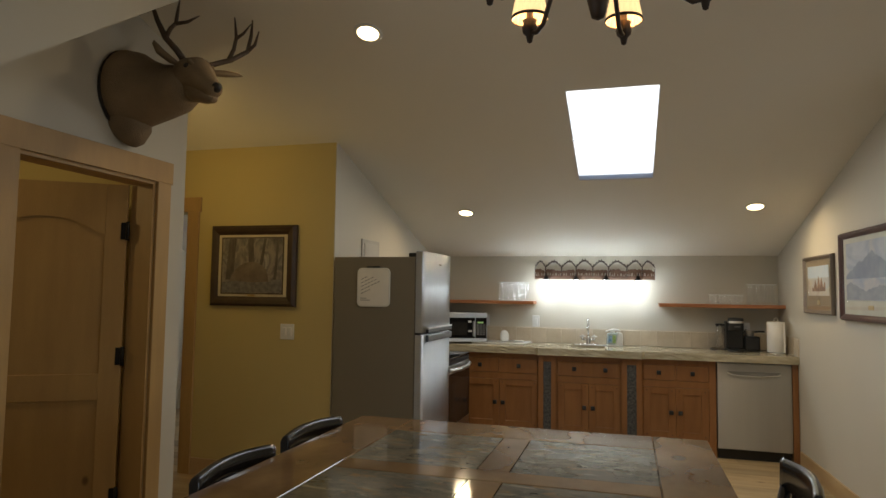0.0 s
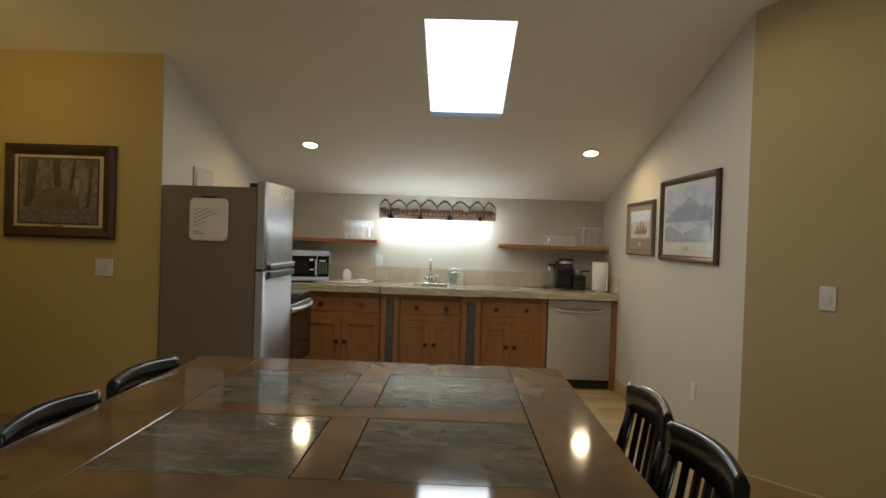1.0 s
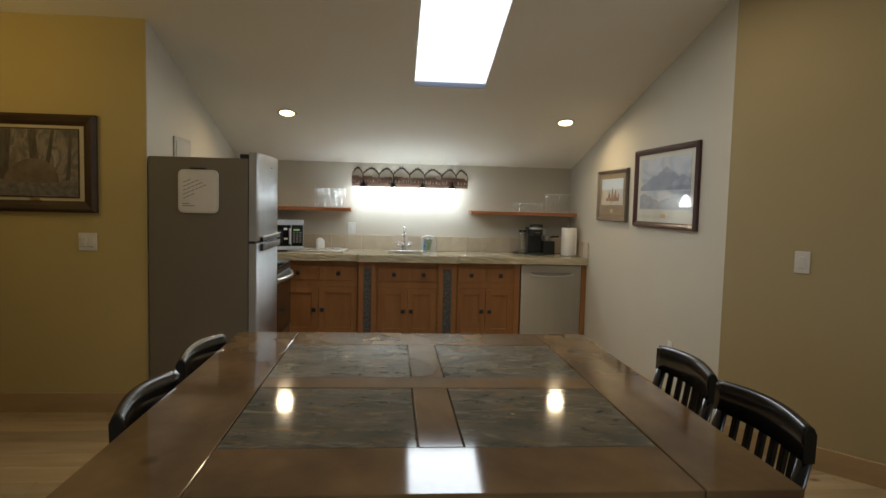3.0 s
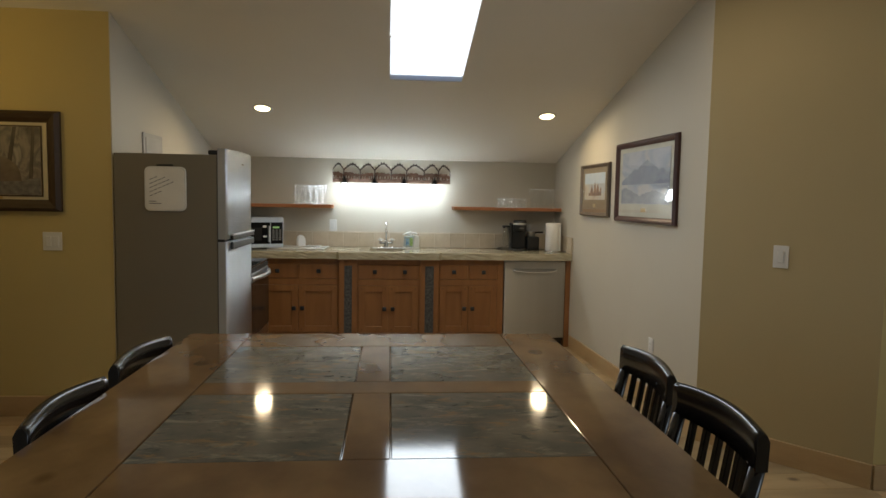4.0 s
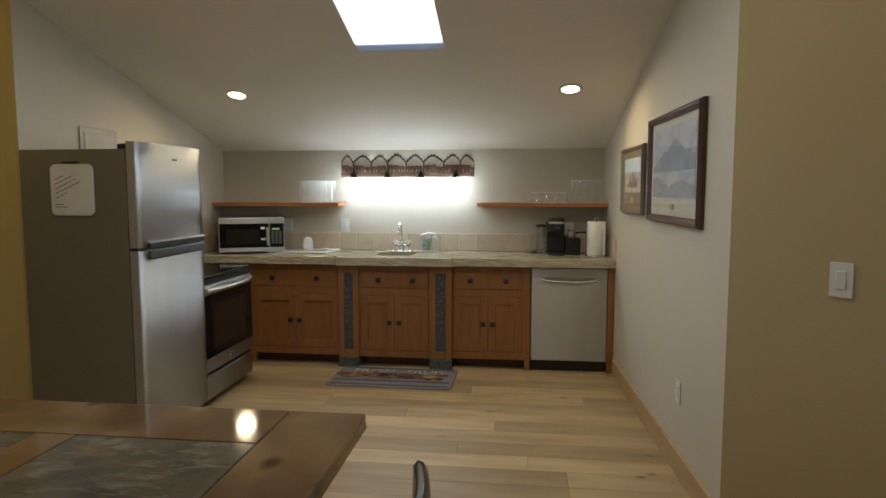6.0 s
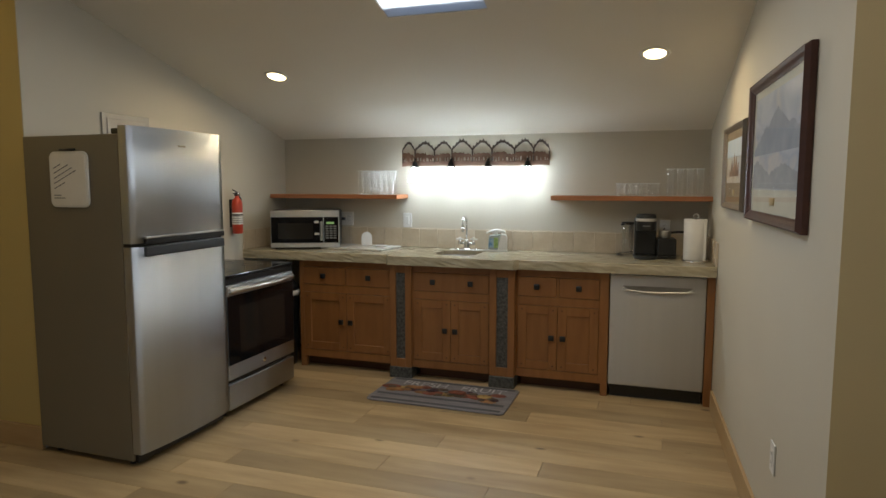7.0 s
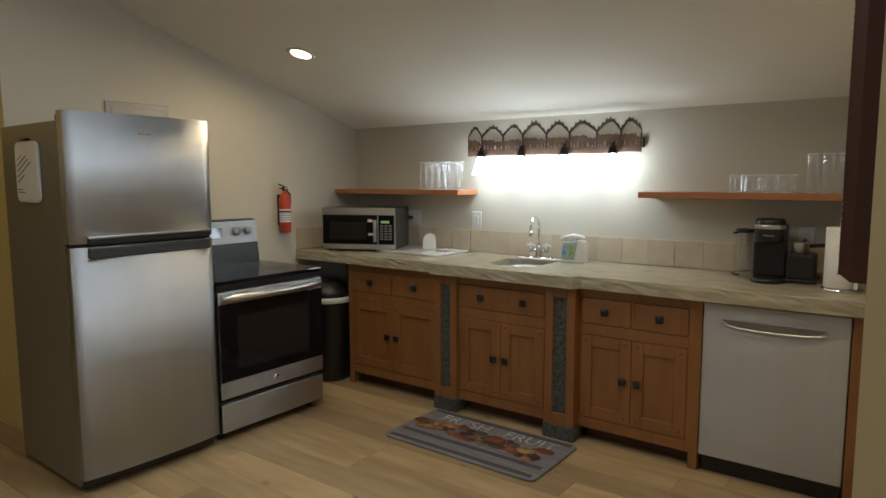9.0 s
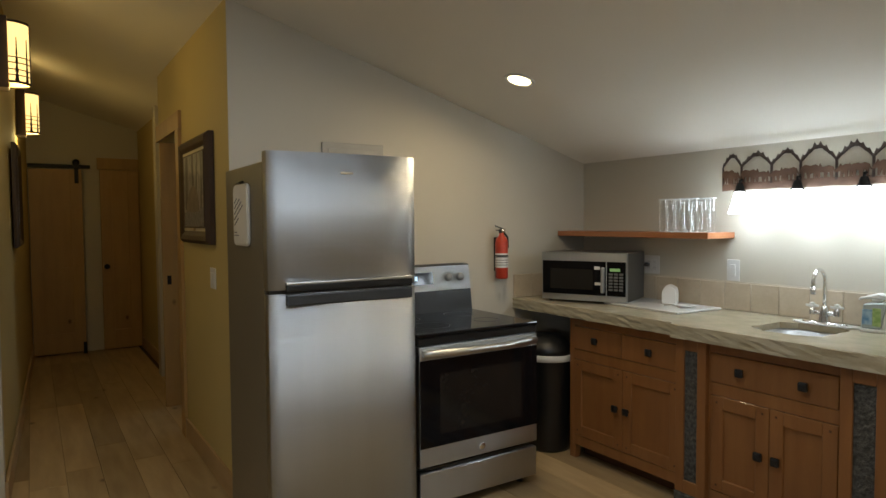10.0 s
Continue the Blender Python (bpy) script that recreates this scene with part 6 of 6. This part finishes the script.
def deer_head():
    """One plain mesh: neck, head turned into the room, two ears, two branching antlers; +y is out of the wall, +x towards the living end."""
    parts = []

    def limb(path, radii, squash=1.0, seg=14, slot=0):
        bm = tube(path, radii, seg, squash)
        for f in bm.faces:
            f.material_index = slot
        parts.append(bm)

    # neck and brisket, flat against the wall at the back
    limb([(0, 0.002, 0.03), (0, 0.03, 0.03), (0, 0.10, 0.025), (0, 0.18, 0.012), (0.01, 0.28, 0.006), (0.02, 0.38, 0.012), (0.03, 0.46, 0.03)],
         [0.185, 0.20, 0.188, 0.158, 0.132, 0.115, 0.085], 1.12, 26)
    limb([(0, 0.004, -0.10), (0, 0.04, -0.15), (0, 0.07, -0.21), (0, 0.08, -0.265), (0, 0.08, -0.285)], [0.12, 0.12, 0.095, 0.05, 0.012], 1.0, 20)
    limb([(0, 0.0, 0.02), (0, 0.018, 0.02)], [0.196, 0.205], 1.14, 26, 1)
    turn = radians(22)
    f_, lat = Vector((math.sin(turn), math.cos(turn), 0)), Vector((math.cos(turn), -math.sin(turn), 0))
    hc = Vector((0.03, 0.455, 0.06))

    def hp(fw_, lt_, up_):
        return tuple(hc + f_ * fw_ + lat * lt_ + Vector((0, 0, up_)))

    # skull, brow, tapering muzzle, jaw, dark nose pad
    limb([hp(-0.10, 0, 0.0), hp(-0.06, 0, 0.01), hp(0.0, 0, 0.012), hp(0.06, 0, 0.008), hp(0.12, 0, -0.03), hp(0.18, 0, -0.075), hp(0.225, 0, -0.105), hp(0.245, 0, -0.118)],
         [0.05, 0.085, 0.098, 0.092, 0.070, 0.052, 0.045, 0.030], 1.0, 22)
    limb([hp(0.0, 0, -0.06), hp(0.08, 0, -0.095), hp(0.16, 0, -0.13), hp(0.215, 0, -0.148), hp(0.23, 0, -0.148)], [0.06, 0.056, 0.042, 0.028, 0.012], 0.85, 16)
    limb([hp(0.222, 0, -0.088), hp(0.246, 0, -0.098), hp(0.258, 0, -0.112)], [0.026, 0.030, 0.014], 1.0, 14, 1)
    for s in (-1, 1):
        limb([hp(0.075, s * 0.066, 0.030), hp(0.083, s * 0.078, 0.028), hp(0.088, s * 0.084, 0.026)], [0.019, 0.017, 0.006], 1, 12, 1)
        limb([hp(0.06, s * 0.055, 0.06), hp(0.09, s * 0.066, 0.056), hp(0.115, s * 0.060, 0.035)], [0.010, 0.014, 0.008], 1, 8)
    # ears: the near one raised and cupped, the far one held out level
    limb([hp(-0.02, 0.05, 0.06), hp(-0.05, 0.09, 0.085), hp(-0.085, 0.13, 0.125), hp(-0.105, 0.15, 0.165), hp(-0.11, 0.155, 0.185)], [0.020, 0.043, 0.050, 0.030, 0.006], 0.42, 16)
    limb([hp(-0.02, 0.075, 0.075), hp(-0.055, 0.125, 0.105), hp(-0.085, 0.15, 0.145)], [0.010, 0.026, 0.010], 0.3, 12, 1)
    limb([hp(0.0, -0.06, 0.05), hp(0.01, -0.12, 0.062), hp(0.02, -0.19, 0.075), hp(0.02, -0.26, 0.088), hp(0.02, -0.30, 0.092)], [0.020, 0.040, 0.046, 0.030, 0.005], 0.42, 16)
    # antlers: a main beam each, forking into tines
    far = [(0.0, 0.49, 0.135), (-0.07, 0.50, 0.165), (-0.15, 0.57, 0.215), (-0.21, 0.633, 0.28), (-0.215, 0.65, 0.37), (-0.21, 0.66, 0.475)]
    limb(far, [0.017, 0.015, 0.014, 0.013, 0.010, 0.003], 1, 10, 2)
    limb([far[3], (-0.222, 0.672, 0.32), (-0.23, 0.69, 0.40)], [0.011, 0.009, 0.003], 1, 8, 2)
    limb([(-0.14, 0.56, 0.21), (-0.16, 0.578, 0.28), (-0.17, 0.585, 0.35), (-0.17, 0.57, 0.47)], [0.013, 0.011, 0.010, 0.003], 1, 8, 2)
    limb([(-0.17, 0.585, 0.345), (-0.18, 0.625, 0.375), (-0.19, 0.663, 0.428)], [0.010, 0.008, 0.003], 1, 8, 2)
    near = [(0.05, 0.44, 0.13), (0.085, 0.40, 0.20), (0.12, 0.356, 0.258), (0.14, 0.315, 0.35), (0.15, 0.28, 0.45), (0.15, 0.265, 0.50)]
    limb(near, [0.018, 0.017, 0.016, 0.013, 0.009, 0.003], 1, 10, 2)
    limb([near[2], (0.11, 0.375, 0.31), (0.10, 0.40, 0.34), (0.10, 0.408, 0.40), (0.10, 0.418, 0.47)], [0.014, 0.012, 0.011, 0.009, 0.003], 1, 8, 2)
    limb([(0.10, 0.40, 0.338), (0.09, 0.465, 0.345), (0.08, 0.53, 0.375)], [0.011, 0.009, 0.003], 1, 8, 2)
    bm = join(*parts)
    fur = mat("brown_fur", (0.30, 0.215, 0.125), 0.9, c2=(0.165, 0.115, 0.065), scale=3.2, fine=150, bump=0.6, contrast=0.2)
    ob = obj("mounted_deer_trophy", bm, fur, True)
    ob.data.materials.append(mat("dark_hide", (0.020, 0.015, 0.012), 0.55, fine=120, bump=0.3))
    ob.data.materials.append(mat("brown_antler", (0.085, 0.055, 0.034), 0.55, c2=(0.045, 0.028, 0.018), scale=14, fine=90, bump=0.3))
    ob.matrix_world = pose(XD, -4.05, 2.52, 0, 0, -90)
    return tagged(ob, "brown mounted deer trophy with branching antlers on the wall", "trophy")


deer_head()

# ---- doors ----


def arched_door(name, w, h, label, m, hardware="knob", th=0.036, side=1):
    """A two-panel door with an arched upper panel; x along its width, its faces at y = 0 and th."""
    t = thing(name, label, "door", m)
    st = 0.115
    zmid0, zmid1 = 0.80, 0.95
    top_spring = h - 0.30
    rise = 0.10
    part("stile", bx(0, st, 0, th, 0.0, h, 0.002), M_PINE, t)
    part("stile", bx(w - st, w, 0, th, 0.0, h, 0.002), M_PINE, t)
    part("rail", bx(st, w - st, 0, th, 0.0, 0.22, 0.002), M_PINE, t)
    part("rail", bx(st, w - st, 0, th, zmid0, zmid1, 0.002), M_PINE, t)
    n = 12
    ar = [(st + (w - 2 * st) * i / n, top_spring + rise * math.sin(math.pi * i / n)) for i in range(n + 1)]
    part("top_rail", prism(ar + [(w - st, h), (st, h)], 0, th, "y"), M_PINE, t)
    for z0, z1, nm in ((0.22, zmid0, "lower_panel"), (zmid1, 0, "upper_panel")):
        pw = (w - 2 * st) / 4
        out = [(st, z0), (w - st, z0), (w - st, z1), (st, z1)] if z1 else [(st, z0), (w - st, z0)] + ar[::-1]
        part(nm, prism(out, 0.011, th - 0.011, "y"), M_PINE, t)
    if hardware == "knob":
        for s, y in ((1, -0.0), (-1, th)):
            kb = lathe([(0.03, 0), (0.03, 0.006), (0.012, 0.01), (0.012, 0.035), (0.028, 0.042), (0.026, 0.06), (0, 0.064)], 18)
            part("door_knob", moved(kb, Matrix.Translation((w - 0.05 if side > 0 else 0.065, y, 0.95)) @ Matrix.Rotation(radians(90 * s), 4, "X")), M_MATTEBLACK, t, "round black knob")
    return t


def casing_x(x, y0, y1, h, out):
    """Casing round an opening in a wall facing +-x; out is the side it stands proud on."""
    a, b = (x, x + 0.022) if out > 0 else (x - 0.022, x)
    for u, v, z0, z1 in ((y0 - 0.11, y0, 0, h), (y1, y1 + 0.11, 0, h), (y0 - 0.125, y1 + 0.125, h, h + 0.13)):
        setting("trim", bx(a, b, u, v, z0, z1, 0.002), M_PINE, "knotty alder door casing", "trim")


casing_x(XD, DO0, DO1, 2.09, 1)
for u, v in ((DO0, DO0 + 0.018), (DO1 - 0.018, DO1)):
    setting("trim", bx(XD - 0.15, XD, u, v, 0, 2.09), M_PINE, "knotty alder door jamb", "trim")
setting("trim", bx(XD - 0.15, XD, DO0 + 0.018, DO1 - 0.018, 2.072, 2.09), M_PINE, "knotty alder head jamb", "trim")
open_door = arched_door("door_1", 0.86, 2.055, "open knotty alder door with an arched panel and black hinges", pose(XD - 0.165, DO1 - 0.022, 0.012, 0, 0, 212), side=1)
for hz in (0.25, 1.05, 1.78):
    part("hinge", join(moved(lathe([(0, -0.055), (0.011, -0.055), (0.011, 0.055), (0, 0.055)], 12), Matrix.Translation((-0.008, 0.042, hz))), bx(0, 0.03, 0.034, 0.0385, hz - 0.05, hz + 0.05)), M_MATTEBLACK, open_door, "black iron hinge")
# unseen fixture, added to carry the back room's assumed bulb
bl = thing("ceiling_light", "assumed small round ceiling light in the back room, unseen", "ceiling light", pose(-5.3, -4.9, ceil_z(-4.9)))
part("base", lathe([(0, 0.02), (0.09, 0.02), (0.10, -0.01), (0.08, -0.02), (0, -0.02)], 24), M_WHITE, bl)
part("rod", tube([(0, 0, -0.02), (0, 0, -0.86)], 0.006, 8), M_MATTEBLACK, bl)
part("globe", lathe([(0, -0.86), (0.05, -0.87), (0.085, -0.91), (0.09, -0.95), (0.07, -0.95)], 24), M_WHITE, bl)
# doorway from the hall to the side room
for u, v, z0, z1 in ((-4.86, -4.76, 0, 2.08), (-5.64, -4.745, 2.08, 2.20)):
    setting("trim", bx(u, v, YB - 0.022, YB, z0, z1, 0.002), M_PINE, "knotty alder door casing in the hall", "trim")
for u, v in ((-5.62, -5.60), (-4.88, -4.86)):
    setting("trim", bx(u, v, YB - 0.001, YB + 0.14, 0, 2.08), M_PINE, "knotty alder door jamb in the hall", "trim")
sk_ = thing("strike_plate", "small black strike plate on the door jamb", "strike plate")
part("plate", bx(-5.6, -5.597, YB + 0.03, YB + 0.06, 0.97, 1.04), M_MATTEBLACK, sk_)
# end of the hall: a sliding door on a rail, and a hinged door
arched_door("door_2", 0.50, 2.03, "knotty alder sliding door hung from a black rail", pose(X0 + 0.075, -2.88, 0.02, 0, 0, -90), hardware="none")
arched_door("door_3", 0.40, 2.05, "closed knotty alder door at the end of the hall", pose(X0 + 0.045, -2.30, 0.012, 0, 0, -90))
rail = thing("door_rail", "flat black steel sliding door rail with strap hangers", "door rail")
part("track", bx(X0 + 0.05, X0 + 0.058, -3.385, -2.79, 2.07, 2.11, 0.001), M_MATTEBLACK, rail)
part("hanger", join(bx(X0 + 0.112, X0 + 0.118, -2.95, -2.91, 1.90, 2.13), moved(lathe([(0, 0), (0.035, 0), (0.035, 0.02), (0, 0.02)], 20), Matrix.Translation((X0 + 0.058, -2.93, 2.135)) @ Matrix.Rotation(radians(90), 4, "Y"))), M_MATTEBLACK, rail)
guide = thing("floor_guide", "small black steel guide under the sliding door", "door guide")
part("bracket", join(bx(X0 + 0.06, X0 + 0.13, -2.91, -2.875, 0.0, 0.006), bx(X0 + 0.118, X0 + 0.124, -2.91, -2.875, 0.006, 0.13)), M_MATTEBLACK, guide)
setting("trim", bx(X0, X0 + 0.02, -2.72, -2.29, 2.07, 2.2), M_PINE, "knotty alder head casing at the hall's end", "trim")


def sconce(x):
    t = thing("wall_sconce", "amber half-cylinder wall sconce with dark forest cut-outs", "wall light", pose(x, hall_south_y(x) + 0.055, 2.37), "hall sconces")
    part("back_plate", bx(-0.07, 0.07, -0.055, 0.012, -0.19, 0.19, 0.003), M_DARKBROWN, t)
    out = [(0.085 * math.cos(radians(a)), 0.012 + 0.095 * math.sin(radians(a))) for a in range(0, 181, 12)]
    inn = [(0.08 * math.cos(radians(a)), 0.012 + 0.09 * math.sin(radians(a))) for a in range(180, -1, -12)]
    part("shade", prism(out + inn, -0.16, 0.16, "z"), glow("amber_mica", (1.0, 0.66, 0.22), 1.5), t, "glowing amber mica shade")
    for z in (-0.165, 0.155):
        part("rim", prism([(u * 1.04, v * 1.03) for u, v in out + inn], z, z + 0.014, "z"), M_DARKBROWN, t)
    rr = random.Random(2)
    for i in range(5):
        a = radians(22 + 34 * i)
        hgt = rr.uniform(0.10, 0.24)
        c, s_ = math.cos(a), math.sin(a)
        px, py = 0.0885 * c, 0.012 + 0.0985 * s_
        m = Matrix.Translation((px, py, 0)) @ Matrix.Rotation(a - radians(90), 4, "Z")
        tri = []
        for k in range(5):
            z = -0.155 + hgt * k / 5
            wd = 0.011 * (1 - k / 5.5)
            tri += [(wd, z), (wd * 0.45, z + hgt / 5)]
        part("cutout_tree", moved(prism(tri + [(-u, z) for u, z in tri[::-1]], -0.001, 0.002, "y"), m), M_DARKBROWN, t)
    for z in (-0.125, -0.095, -0.06, -0.03):
        ring = [(1.045 * u, 0.012 + (v - 0.012) * 1.045) for u, v in out]
        part("cutout_line", prism(ring + [(u * 0.985, v * 0.985) for u, v in ring[::-1]], z, z + 0.006, "z"), M_DARKBROWN, t)
    part("upright", moved(bx(-0.004, 0.004, 0.09, 0.112, -0.16, 0.16), Matrix.Identity(4)), M_BROWNSTEEL, t)
    return t


sconce(-4.42)
sconce(-6.6)


def window(name, m, w, h, label):
    """A white window set in its opening, facing +y at its own origin, with two panes."""
    t = tagged(new(name), label, "window", kind="structure")
    t.matrix_world = m
    f = part("window_frame", join(bx(-w / 2, w / 2, 0.03, 0.10, 0, 0.05), bx(-w / 2, w / 2, 0.03, 0.10, h - 0.05, h), bx(-w / 2, -w / 2 + 0.05, 0.03, 0.10, 0.05, h - 0.05),
                                  bx(w / 2 - 0.05, w / 2, 0.03, 0.10, 0.05, h - 0.05), bx(-0.02, 0.02, 0.03, 0.10, 0.05, h - 0.05)), M_WHITE, t)
    for a, b in ((-w / 2 + 0.05, -0.02), (0.02, w / 2 - 0.05)):
        g = part("pane", bx(a, b, 0.06, 0.064, 0.05, h - 0.05), thin_glass("window_glass"), t)
        g.visible_shadow = False
    return t


window("window_1", pose(-5.6, 0.02, 0.9), 0.96, 1.05 - 0.09, "white framed window of the side room")
# the next two are unseen, assumed as openings for the daylight fill
window("assumed_window_2", pose(X1 + 0.02, -6.6, 0.9, 0, 0, -90), 2.0, 1.3, "assumed white framed window of the living end, unseen")
window("assumed_window_3", pose(XD - 0.02, -7.6, 0.9, 0, 0, 90), 1.4, 1.3, "assumed white framed window beyond the doorway, unseen")
